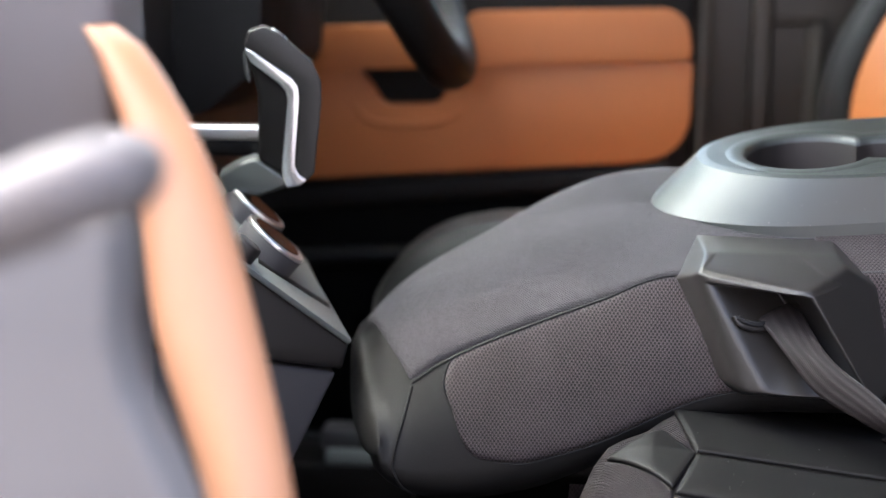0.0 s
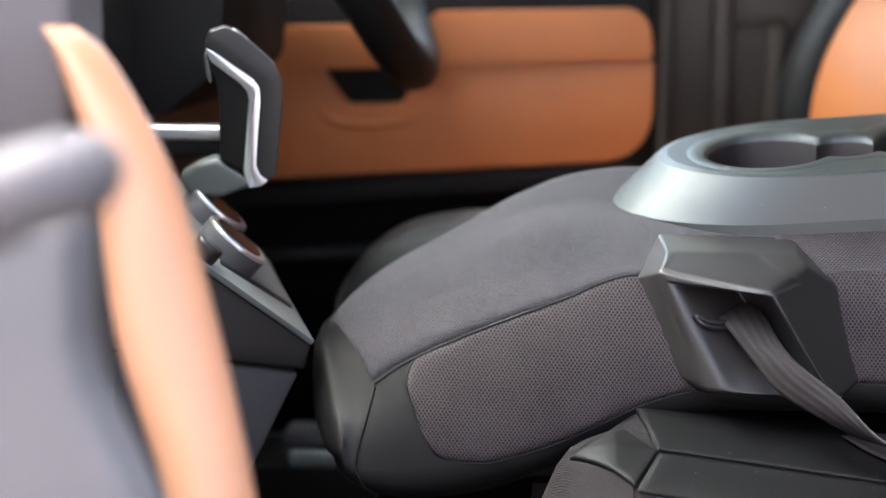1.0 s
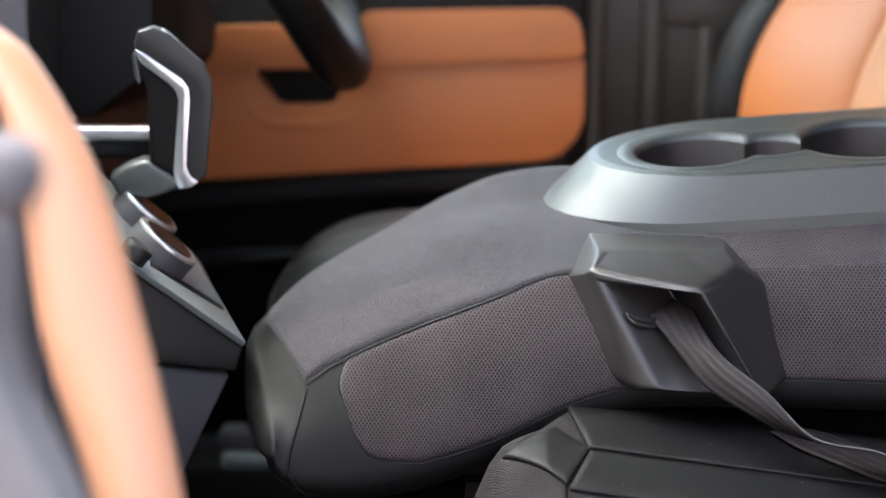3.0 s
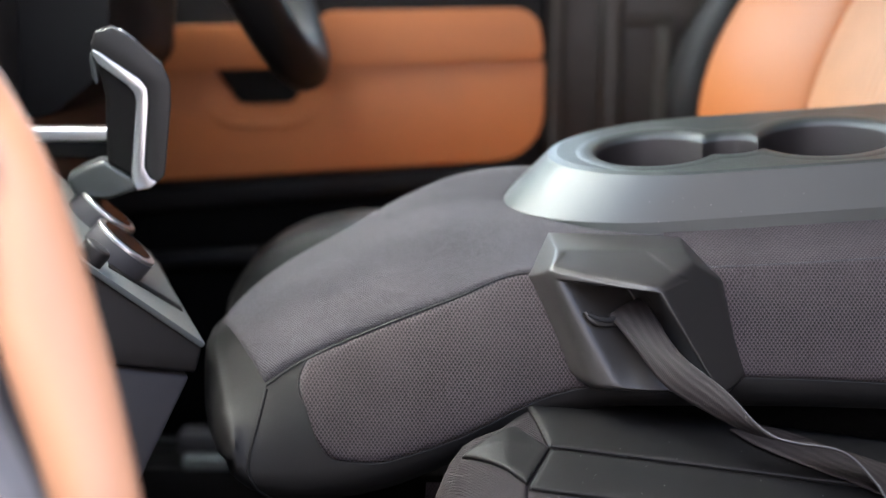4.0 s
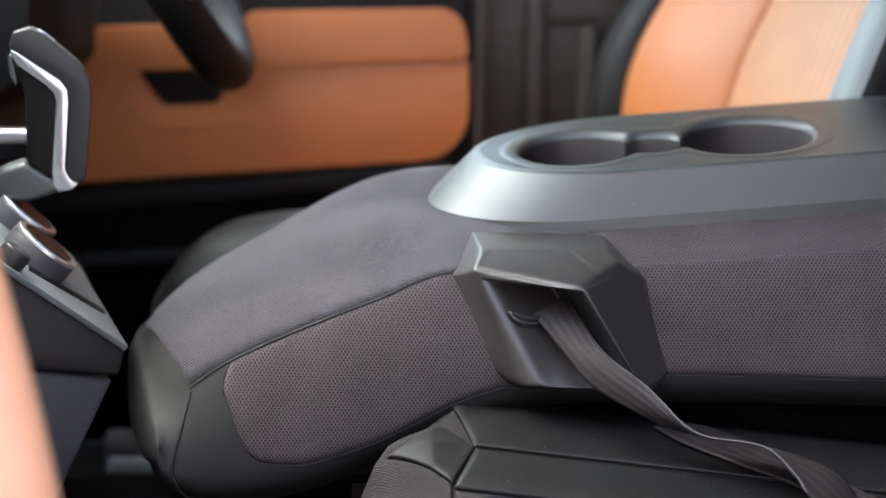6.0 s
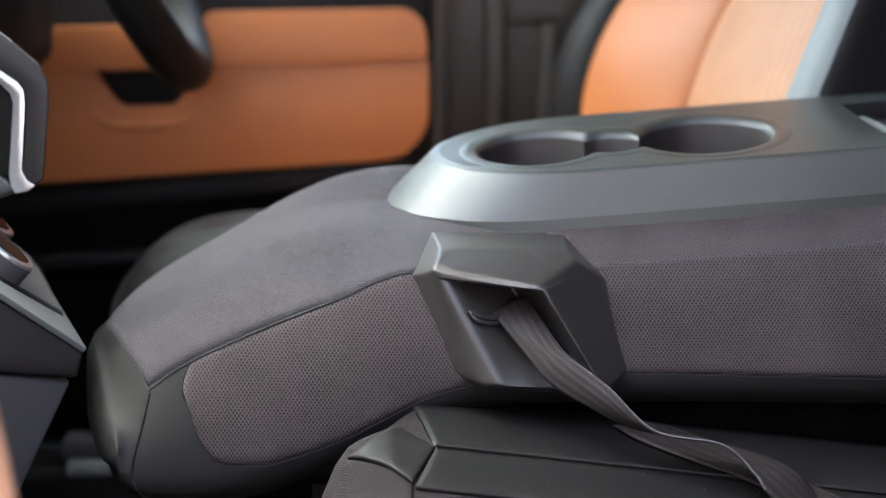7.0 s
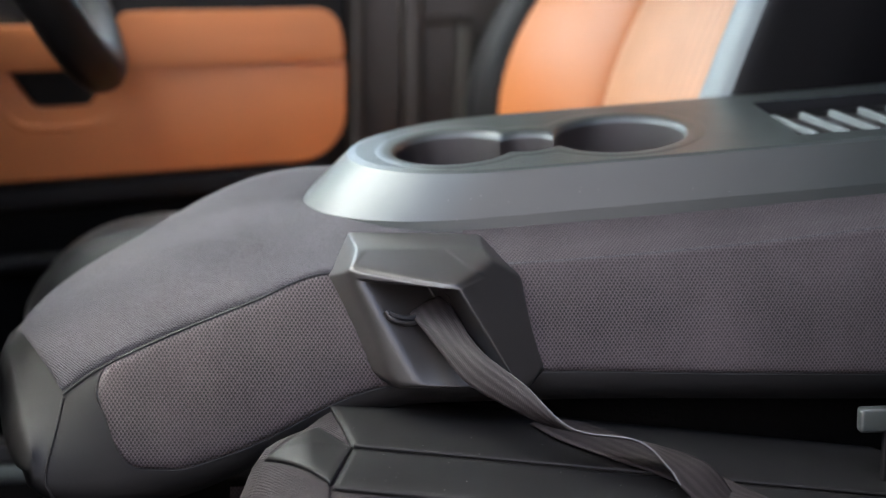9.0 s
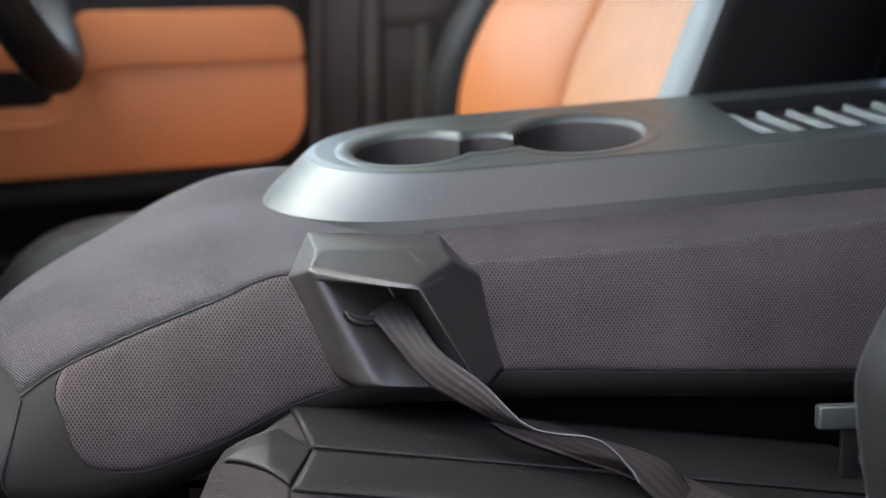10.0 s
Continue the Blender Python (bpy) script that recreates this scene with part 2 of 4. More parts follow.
def smooth_line(pts, n, closed=False):
    """n points on a Catmull-Rom line through pts."""
    p = [Vector(q) for q in pts]
    k = len(p)
    out = []
    span = k if closed else k - 1
    for s in range(n):
        u = s * span / (n if closed else n - 1)
        i = min(int(u), span - 1)
        t = u - i
        if closed:
            a, b, c, d = p[(i - 1) % k], p[i], p[(i + 1) % k], p[(i + 2) % k]
        else:
            b, c = p[i], p[i + 1]
            a = p[i - 1] if i > 0 else b * 2 - c
            d = p[i + 2] if i + 2 < k else c * 2 - b
        out.append(0.5 * (2 * b + (c - a) * t + (2 * a - 5 * b + 4 * c - d) * t * t + (3 * b - a - 3 * c + d) * t**3))
    return out


def surface(fn, nu, nv, wrap=False, caps=False):
    """A sheet of fn(u, v), u and v from 0 to 1; wrap closes v, caps fill both ends of u."""
    bm = bmesh.new()
    rows = []
    for i in range(nu):
        rows.append([bm.verts.new(fn(i / (nu - 1), j / (nv if wrap else nv - 1))) for j in range(nv)])
    for i in range(nu - 1):
        for j in range(nv if wrap else nv - 1):
            k = (j + 1) % nv
            bm.faces.new((rows[i][j], rows[i][k], rows[i + 1][k], rows[i + 1][j]))
    if caps:
        bm.faces.new(rows[0])
        bm.faces.new(rows[-1])
    return bm


def loft(rings, caps=True):
    """Skin over rings of equal length."""
    bm = bmesh.new()
    vs = [[bm.verts.new(p) for p in r] for r in rings]
    n = len(rings[0])
    for a, b in zip(vs, vs[1:]):
        for j in range(n):
            bm.faces.new((a[j], a[(j + 1) % n], b[(j + 1) % n], b[j]))
    if caps:
        bm.faces.new(vs[0])
        bm.faces.new(vs[-1])
    return bm


def tube(pts, r, n=8, flat=1.0):
    """A round cord along pts; r a number or one for each point."""
    p = [Vector(q) for q in pts]
    rings = []
    for i, q in enumerate(p):
        t = (p[min(i + 1, len(p) - 1)] - p[max(i - 1, 0)]).normalized()
        a = t.cross(Vector((0, 0, 1)))
        a = a.normalized() if a.length > 1e-4 else Vector((1, 0, 0))
        b = t.cross(a)
        rr = r[i] if isinstance(r, (list, tuple)) else r
        rings.append([q + rr * (math.cos(w) * a + flat * math.sin(w) * b) for w in (2 * math.pi * k / n for k in range(n))])
    return loft(rings)


def prism(outline, y0, y1, bevel=0.0, segs=3):
    """An outline in x and z, drawn out from y0 to y1, with rounded edges."""
    bm = bmesh.new()
    a = [bm.verts.new((x, y0, z)) for x, z in outline]
    b = [bm.verts.new((x, y1, z)) for x, z in outline]
    n = len(outline)
    bm.faces.new(a)
    bm.faces.new(b[::-1])
    for i in range(n):
        bm.faces.new((a[i], b[i], b[(i + 1) % n], a[(i + 1) % n]))
    bmesh.ops.recalc_face_normals(bm, faces=bm.faces)
    if bevel:
        bmesh.ops.bevel(bm, geom=list(bm.edges), offset=bevel, segments=segs, profile=0.5, affect="EDGES", clamp_overlap=True)
    return bm


def box(x0, x1, y0, y1, z0, z1, bevel=0.0, segs=3):
    return prism([(x0, z0), (x1, z0), (x1, z1), (x0, z1)], y0, y1, bevel, segs)


def rounded(corners, n=6):
    """A polygon with rounded corners (x, z, radius)."""
    out = []
    k = len(corners)
    for i, (x, z, r) in enumerate(corners):
        p = Vector((x, z))
        a = (Vector(corners[i - 1][:2]) - p).normalized()
        b = (Vector(corners[(i + 1) % k][:2]) - p).normalized()
        half = a.angle(b) / 2
        d = r / math.tan(half)
        if r <= 0:
            out.append((x, z))
            continue
        c = p + (a + b).normalized() * (r / math.sin(half))
        s, e = p + a * d - c, p + b * d - c
        ang = s.angle_signed(e)
        for j in range(n + 1):
            v = s.copy()
            v.rotate(Matrix.Rotation(-ang * j / n, 2))
            out.append(tuple(c + v))
    return out


def cylinder(centre, axis, r, h, n=40, bevel=0.0, r2=None):
    """A drum standing on centre along axis."""
    ax = Vector(axis).normalized()
    q = Vector((0, 0, 1)).rotation_difference(ax).to_matrix()
    rows = [(r, 0.0)]
    top = r if r2 is None else r2
    if bevel:
        rows += [(top - bevel * (1 - math.sin(w)), h - bevel * (1 - math.cos(w))) for w in (math.pi / 2, math.pi / 3, math.pi / 6, 0)][::1]
        rows = [rows[0]] + sorted(rows[1:], key=lambda a: a[1])
    else:
        rows.append((top, h))
    rings = [[Vector(centre) + q @ Vector((rr * math.cos(2 * math.pi * k / n), rr * math.sin(2 * math.pi * k / n), hh)) for k in range(n)] for rr, hh in rows]
    return loft(rings)


# ---- the car's shell ----
structure("ground", box(-400, 400, -400, 400, -0.60, -0.50), M_GROUND, "grey asphalt ground under the parked car", "ground")
# unseen wall, added to block low sky and bounce warm light inside
structure("wall_bounce", box(-9, 9, -2.4, -2.2, -0.5, 2.6), M_WALL, "unseen pale wall added to bounce warm light into the cabin", "wall")
structure("floor", box(-1.3, 1.6, 0.72, 2.06, 0.10, 0.15, 0.004), M_CARPET_SHADE, "black carpeted car floor", "floor")
# unseen roof; its near edge is set by the daylight wanted inside
structure("ceiling", box(-0.30, 1.6, 0.93, 2.06, 1.28, 1.33, 0.01), M_HEADLINER, "unseen dark headlining, sized to shape the daylight", "ceiling")
structure("wall_front", box(-1.35, -1.30, 0.72, 2.06, 0.10, 0.80), M_DARK, "black bulkhead below the windscreen", "wall")
structure("wall_rear", box(1.60, 1.65, 0.72, 2.06, 0.10, 1.28), M_DARK, "dark rear end of the cabin", "wall")
# unseen panel added to keep daylight off the footwell and seat nose
structure("wall_fender_block", box(-1.35, -0.42, 0.70, 0.76, -0.05, 0.80, 0.02), M_PAINT, "unseen dark car side ahead of the door, added to block light", "wall")
# out of view; blocks side light from the driver seat and pillar
structure("wall_near_block", box(0.62, 1.65, 0.70, 0.76, -0.05, 1.28, 0.02), M_PAINT, "unseen dark rear door, added to darken the cabin", "wall")
structure("wall_side", box(0.50, 1.62, 2.06, 2.12, 0.10, 0.80, 0.01), M_DARK, "black lower side of the cabin behind the pillar", "wall")


def glass(name, colour):
    m = shader(name, colour, 0.0, 0, 0.5)
    nodes_of(m)[2].inputs["Transmission Weight"].default_value = 1.0
    nodes_of(m)[2].inputs["IOR"].default_value = 1.02
    return m


M_GLASS = glass("green_tinted_glass", (0.84, 0.96, 0.93))
pane = structure("window_1", box(-0.72, 0.10, 2.02, 2.026, 0.78, 1.28), M_GLASS, "green tinted driver door window", "window")
pane.visible_shadow = False
screen = box(-1.0, -0.30, 0.74, 2.04, 0, 0.006)
for v in screen.verts:
    v.co.z += 0.80 + (v.co.x + 1.0) * 0.70
pane = structure("window_2", screen, M_GLASS, "green tinted sloping windscreen", "window")
pane.visible_shadow = False

# ---- middle seat, its backrest folded down as an armrest ----
MID = 1.37
S_LOW = [(-0.236, 0.388), (-0.230, 0.360), (-0.205, 0.343), (-0.168, 0.3375), (-0.126, 0.341), (-0.085, 0.349), (-0.05, 0.361), (-0.012, 0.3765), (0.029, 0.396), (0.065, 0.411), (0.11, 0.418), (0.21, 0.4185), (0.5, 0.412), (0.8, 0.41)]
S_SEAM = [(-0.236, 0.410), (-0.215, 0.421), (-0.204, 0.4275), (-0.185, 0.4405), (-0.161, 0.4525), (-0.0995, 0.4763), (-0.0196, 0.5033), (0.036, 0.5225), (0.1, 0.524), (0.2, 0.527), (0.353, 0.537), (0.532, 0.555), (0.8, 0.575)]
S_TOP = [(-0.236, 0.448), (-0.225, 0.461), (-0.2, 0.483), (-0.165, 0.503), (-0.132, 0.518), (-0.075, 0.542), (-0.02, 0.556), (0.02, 0.559), (0.06, 0.563), (0.15, 0.569), (0.54, 0.597), (0.8, 0.615)]
S_BORDER = [(-0.174, 0.394), (-0.16, 0.384), (-0.145, 0.377), (-0.13, 0.3745), (-0.10, 0.3738), (-0.07, 0.380), (-0.0115, 0.3985), (0.05, 0.428), (0.077, 0.4360), (0.13, 0.443), (0.21, 0.4455), (0.35, 0.441), (0.49, 0.437), (0.8, 0.430)]


def bowed(x, y, z):
    fade = min(max(-x / 0.22, 0.0), 1.0)
    deep = 0.045 - 0.015 * min(max((0.436 - z) / 0.07, 0.0), 1.0)
    return Vector((x + deep * fade * ((y - MID) / 0.16) ** 2, y, z))


def seat_side(x, z):
    """Depth of the near flank at a height."""
    lo, se = curve(S_LOW, x), curve(S_SEAM, x)
    t = min(max((z - lo) / (se - lo), 0.0), 1.0)
    return 1.200 + 0.012 * max(0.0, 1 - t / 0.18) ** 2 + 0.036 * t ** 2.2


def crown(x, y):
    """Height of the seat's top, tilted towards the passenger and bulged on the driver's side of the tray to fit the
    camera's view.
    """
    bulge = math.exp(-((x - 0.02) / 0.10) ** 2)
    return curve(S_TOP, x) + 0.17 * (y - MID) * min(max((x + 0.22) / 0.15, 0.0), 1.0) + 0.30 * max(0.0, y - 1.38) * bulge


def shoulder(x, w):
    """Rise of the cloth from the seam to the crown; flatter beside the tray."""
    hard = 0.9 + 0.25 * min(max((x - 0.0) / 0.1, 0.0), 1.0)
    return math.sin(w * math.pi / 2) ** hard


def seat_ring(x, shrink=1.0):
    lo, se, tp = curve(S_LOW, x), curve(S_SEAM, x), curve(S_TOP, x)
    half = [(1.26, lo + 0.004), (1.222, lo)]
    for k in range(9):
        z = lo + 0.003 + (se - lo - 0.003) * k / 8
        half.append((seat_side(x, z), z))
    for k in range(1, 9):
        w = k / 8
        half.append((1.236 + w * 0.09, se + (crown(x, 1.236 + w * 0.09) - se) * shoulder(x, w)))
    ring = half + [(MID, tp)] + [(2 * MID - y, z + (2 * (crown(x, MID) - crown(x, y)) if z > se else 0)) for y, z in half[::-1]]
    mz = (lo + tp) / 2
    return [bowed(x, MID + (y - MID) * (0.5 + 0.5 * shrink), mz + (z - mz) * shrink) for y, z in ring]


seat = thing("middle_seat", (0.2, MID, 0.15), "dark grey cloth middle seat folded down with black leather edges", "car seat")
xs = [-0.233 + 1.033 * (k / 60) ** 1.35 for k in range(61)]
rings = []
for k in range(9):
    w = math.pi / 2 * (1 - k / 9)
    rings.append([p + Vector((-0.011 * math.sin(w), 0, 0)) for p in seat_ring(-0.233, 0.05 + 0.95 * math.cos(w) ** 0.6)])
shell = part("shell", loft(rings + [seat_ring(x) for x in xs]), M_HIDE, seat, "black leather shell with rounded nose", 60)


def side_patch(u, v):
    x = -0.164 + u * 0.944
    lo, hi = curve(S_BORDER, x), curve(S_SEAM, x) + (0.0004 if x < 0.17 else 0.0016)
    front = max(0.0, 1 - (x + 0.164) / 0.028)
    lo = lo + 0.026 * (1 - math.sqrt(max(0.0, 1 - front ** 2)))
    z = lo + (hi - lo) * v
    edge = min(v, 1 - v if x < 0.17 else 1.0) * (hi - lo) / 0.006
    edge = min(edge, u * 0.944 / 0.006, 1.0)
    puff = 0.0035 * math.sin(edge * math.pi / 2) - 0.001
    p = bowed(x, seat_side(x, z), z)
    return p + Vector((-0.010 * math.sin(v * math.pi) * max(0.0, 1 - u / 0.08) ** 2, -puff, 0))


part("side_panel", surface(side_patch, 150, 26), M_MESH, seat, "dark grey hexagon mesh cloth side panel", 60, 0.004, facing=(0, -1, 0))


def top_patch(u, v):
    start = -0.230 + 0.025 * (2 * v - 1) ** 2
    x = start + u * (0.778 - start)
    se, tp = curve(S_SEAM, x), curve(S_TOP, x)
    a = (v - 0.5) * 2
    y = MID + a * 0.134
    w = min((0.134 - abs(y - MID)) / 0.09, 1.0)
    z = se + (crown(x, y) - se) * shoulder(x, w)
    edge = min((1 - abs(a)) * 0.134 / 0.006 if x < 0.17 or a > 0 else 1.0, u / 0.012, 1.0)
    puff = 0.0035 * math.sin(edge * math.pi / 2) - 0.001
    out = Vector((0, (1 if a > 0 else -1) * (1 - w) * 0.8, 0.6 + 0.4 * w)).normalized()
    return bowed(x, y, z) + puff * out


part("top_panel", surface(top_patch, 150, 48), M_WEAVE, seat, "dark grey woven cloth top panel", 60, 0.004, facing=(0, 0, 1))

def roll_patch(u, v):
    """The side cloth carried on over the roll towards the tray, behind the belt outlet."""
    x = 0.15 + u * 0.62
    w = 0.62 * v
    y = 1.236 + w * 0.09
    se = curve(S_SEAM, x)
    return Vector((x, y - 0.0028 * (1 - w), se + (crown(x, y) - se) * shoulder(x, w) + 0.0006 + 0.0028 * min(1.0, 4.0 * v)))


part("roll_panel", surface(roll_patch, 120, 16), M_MESH_ROLL, seat, "dark grey mesh cloth roll beside the tray", 60, 0.003, facing=(0, 0, 1))
cord = [bowed(x, seat_side(x, curve(S_SEAM, x)) - 0.0004, curve(S_SEAM, x) + 0.0003) for x in [-0.203 + 0.239 * k / 60 for k in range(61)]]
part("seam", tube(cord, 0.0007, 6), M_SEAM_SLOT, seat, "sunken dark seam")
rim_line = [side_patch(0.0, 1 - k / 24) for k in range(25)] + [side_patch(k / 150, 0.0) for k in range(1, 151)]
part("piping", tube([p + Vector((-0.0004, 0.0, -0.0004)) for p in rim_line], 0.0011, 6), M_HIDE, seat)
edge_line = smooth_line([(-0.203, 0, 0.426), (-0.212, 0, 0.403), (-0.2190, 0, 0.382), (-0.2190, 0, 0.366), (-0.210, 0, 0.351), (-0.196, 0, 0.3425)], 36)
part("piping", tube([bowed(p.x, seat_side(p.x, p.z) - 0.0003, p.z) for p in edge_line], 0.0014, 6), M_HIDE, seat)
# carpet black here puts the shade beneath the folded back into colour
part("lower_cushion", box(0.08, 0.80, 1.262, 1.515, 0.15, 0.405, 0.02, 4), M_CARPET_SHADE, seat, "lower cushion, coloured black for the shade under the folded back", 60)

# cup holder tray on the folded seat
def tray_z(x, y, up=0.0):
    return 0.5565 + 0.0735 * (x - 0.147) + 0.16 * (y - 1.285) + up * 0.0388


def plan(x0, y0, y1, rear, n=64):
    """Outline in plan, a half round front on a straight body."""
    r = (y1 - y0) / 2
    c = (y0 + y1) / 2
    out = [(rear, y0)]
    steps = 10
    for k in range(1, steps):
        out.append((rear + (x0 + r * 1.42 - rear) * k / steps, y0))
    for k in range(n + 1):
        w = -math.pi / 2 - math.pi * k / n
        cx, sy = math.cos(w), math.sin(w)
        ex = math.copysign(abs(cx) ** 0.97, cx)
        out.append((x0 + r * 1.42 + r * 1.42 * ex, c + r * sy))
    for k in range(1, steps):
        out.append((x0 + r * 1.42 + (rear - x0 - r * 1.42) * k / steps, y1))
    out.append((rear, y1))
    return out


REAR = 0.80
outer = plan(0.020, 1.2815, 1.482, REAR)
mid_o = plan(0.0195, 1.2808, 1.4825, REAR)
edge_o = plan(0.058, 1.2865, 1.4735, REAR)
top_o = plan(0.066, 1.2905, 1.4695, REAR)


def cup_half(x, grow=0.0):
    h = 0.0
    for c, r in ((0.152, 0.0515), (0.216, 0.0310), (0.300, 0.0580)):
        d = (r + grow) ** 2 - (x - c) ** 2
        if d > 0:
            h = max(h, math.sqrt(d))
    return h


CUP_Y = 1.372


def cup_outline(grow, n=110):
    a, b = 0.152 - 0.0515 - grow, 0.300 + 0.058 + grow
    xs2 = [a + (b - a) * (1 - math.cos(math.pi * k / n)) / 2 for k in range(n + 1)]
    near = [(x, CUP_Y - cup_half(x, grow)) for x in xs2]
    far = [(x, CUP_Y + cup_half(x, grow)) for x in xs2[::-1]][1:-1]
    return near + far


def pad_outline(grow=0.0):
    return [(0.446 - grow, 1.316 - grow), (0.70 + grow, 1.316 - grow), (0.70 + grow, 1.437 + grow), (0.440 - grow, 1.437 + grow)]


def top_z(x, y):
    return tray_z(x, y, 1.0)


def ring_up(bm, pts, zf):
    return [bm.verts.new((x, y, zf(x, y))) for x, y in pts]


bm = bmesh.new()
r0 = ring_up(bm, outer, lambda x, y: tray_z(x, y) - 0.024)
r1 = ring_up(bm, mid_o, lambda x, y: tray_z(x, y) + 0.0015)
r2 = ring_up(bm, edge_o, lambda x, y: top_z(x, y) - 0.0016)
r3 = ring_up(bm, top_o, top_z)
for a, b in ((r0, r1), (r1, r2), (r2, r3)):
    for i in range(len(a)):
        j = (i + 1) % len(a)
        bm.faces.new((a[i], a[j], b[j], b[i]))
hole = ring_up(bm, cup_outline(0.006), top_z)
pad = ring_up(bm, pad_outline(), top_z)
edges = []
for ring in (r3, hole, pad):
    for i in range(len(ring)):
        e = bm.edges.get((ring[i], ring[(i + 1) % len(ring)])) or bm.edges.new((ring[i], ring[(i + 1) % len(ring)]))
        edges.append(e)
bmesh.ops.triangle_fill(bm, use_beauty=True, use_dissolve=False, edges=edges)
prev = hole
for grow, drop in ((0.003, 0.0008), (0.001, 0.0028), (0.0, 0.006)):
    cur = ring_up(bm, cup_outline(grow), lambda x, y: top_z(x, y) - drop)
    for i in range(len(cur)):
        j = (i + 1) % len(cur)
        bm.faces.new((prev[i], prev[j], cur[j], cur[i]))
    prev = cur
tray = part("cup_tray", bm, M_TRAY, seat, "textured grey-black plastic tray with cup holders", 8)
bm = bmesh.new()
prev = None
for grow, lift in ((0.0190, -0.0006), (0.0172, 0.0003), (0.0085, 0.0003), (0.0062, -0.0001)):
    cur = ring_up(bm, cup_outline(grow), lambda x, y: top_z(x, y) + lift)
    if prev:
        for i in range(len(cur)):
            j = (i + 1) % len(cur)
            bm.faces.new((prev[i], prev[j], cur[j], cur[i]))
    prev = cur
part("cup_rim", bm, M_TRAY, tray, "slightly raised rim", 50)
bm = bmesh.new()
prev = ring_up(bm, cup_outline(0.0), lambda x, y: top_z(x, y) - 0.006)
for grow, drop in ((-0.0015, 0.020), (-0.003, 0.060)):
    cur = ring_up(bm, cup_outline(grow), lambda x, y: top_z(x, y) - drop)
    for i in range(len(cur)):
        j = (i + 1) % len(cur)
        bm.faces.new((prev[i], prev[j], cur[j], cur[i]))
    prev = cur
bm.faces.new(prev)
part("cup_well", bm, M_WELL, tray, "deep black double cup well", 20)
bm = bmesh.new()
prev = ring_up(bm, pad_outline(), top_z)
for grow, drop in ((-0.002, 0.004), (-0.003, 0.012)):
    cur = ring_up(bm, pad_outline(grow), lambda x, y: top_z(x, y) - drop)
    for i in range(4):
        j = (i + 1) % 4
        bm.faces.new((prev[i], prev[j], cur[j], cur[i]))
    prev = cur
bm.faces.new(prev)
part("tray_recess", bm, M_DARK, tray, "shallow recess")
mat = box(0.452, 0.692, 1.319, 1.396, 0, 0.004, 0.001, 2)
for v in mat.verts:
    v.co.x += 0.257 * (1.36 - v.co.y) - 0.006
    v.co.z += top_z(v.co.x, v.co.y) - 0.0105
part("grip_mat", mat, M_SATIN, tray, "black grip mat")
# ribs paler than the tray: gloss on their tops put into colour
for k in range(9):
    x = 0.4545 + 0.0272 * k
    rib = box(x - 0.0022, x + 0.0026, 1.322, 1.393, 0, 0.008, 0.001, 2)
    for v in rib.verts:
        v.co.x += 0.257 * (1.36 - v.co.y)
        v.co.z += top_z(v.co.x, v.co.y) - 0.0085
    part("rib", rib, M_FACE, tray, "raised rib with its sky gloss coloured pale")

# belt outlet on the flank: flat moulded faces with rounded edges, hollowed by a pocket
def plane_y(a, b, c):
    """Depth y over x and z of the plane through three points."""
    n = (Vector(b) - Vector(a)).cross(Vector(c) - Vector(a))
    return lambda x, z: a[1] - (n.x * (x - a[0]) + n.z * (z - a[2])) / n.y


def side_of(a, b):
    """Signed distance in x and z from the line a to b, positive on its left."""
    d = (Vector(b) - Vector(a)).normalized()
    return lambda x, z: d.x * (z - a[1]) - d.y * (x - a[0])


def soft_max(vals, k):
    m = max(vals)
    return m + k * math.log(sum(math.exp((v - m) / k) for v in vals))


lid_y = plane_y((0.0554, 1.245, 0.5483), (0.1592, 1.245, 0.5489), (0.1328, 1.165, 0.5259))
left_y = plane_y((0.035, 1.236, 0.5253), (0.0725, 1.200, 0.441), (0.0506, 1.200, 0.5275))
facet_y = plane_y((0.0505, 1.198, 0.5279), (0.1349, 1.162, 0.5242), (0.0799, 1.176, 0.4508))
right_y = plane_y((0.1349, 1.165, 0.5242), (0.1856, 1.222, 0.527), (0.180, 1.168, 0.4481))
floor_y = plane_y((0.0946, 1.230, 0.519), (0.1347, 1.230, 0.5102), (0.1148, 1.166, 0.4421))
cut_left, cut_right = side_of((0.035, 0.5265), (0.0575, 0.5495)), side_of((0.1605, 0.5495), (0.1885, 0.528))
rim_right, rim_low = side_of((0.189, 0.5254), (0.2104, 0.4428)), side_of((0.2104, 0.436), (0.0726, 0.4395))
foot_left, foot_right = side_of((0.090, 0.4365), (0.070, 0.4520)), side_of((0.2120, 0.4560), (0.1900, 0.4340))
in_left, in_right, in_top = side_of((0.0604, 0.526), (0.1080, 0.441)), side_of((0.180, 0.446), (0.1335, 0.522)), side_of((0.1335, 0.5225), (0.058, 0.5280))
PLATE = [(0.0505, 0.5325), (0.0590, 0.5302), (0.1310, 0.5200), (0.1620, 0.5255), (0.1300, 0.5440), (0.0670, 0.5440)]
plate_sides = [side_of(a, b) for a, b in zip(PLATE, PLATE[1:] + PLATE[:1])]


SLOT = [(0.0805, 0.5080), (0.0825, 0.4990), (0.0865, 0.4945), (0.1000, 0.4905), (0.1170, 0.4945), (0.1285, 0.5015), (0.1325, 0.5090), (0.1345, 0.5200)]


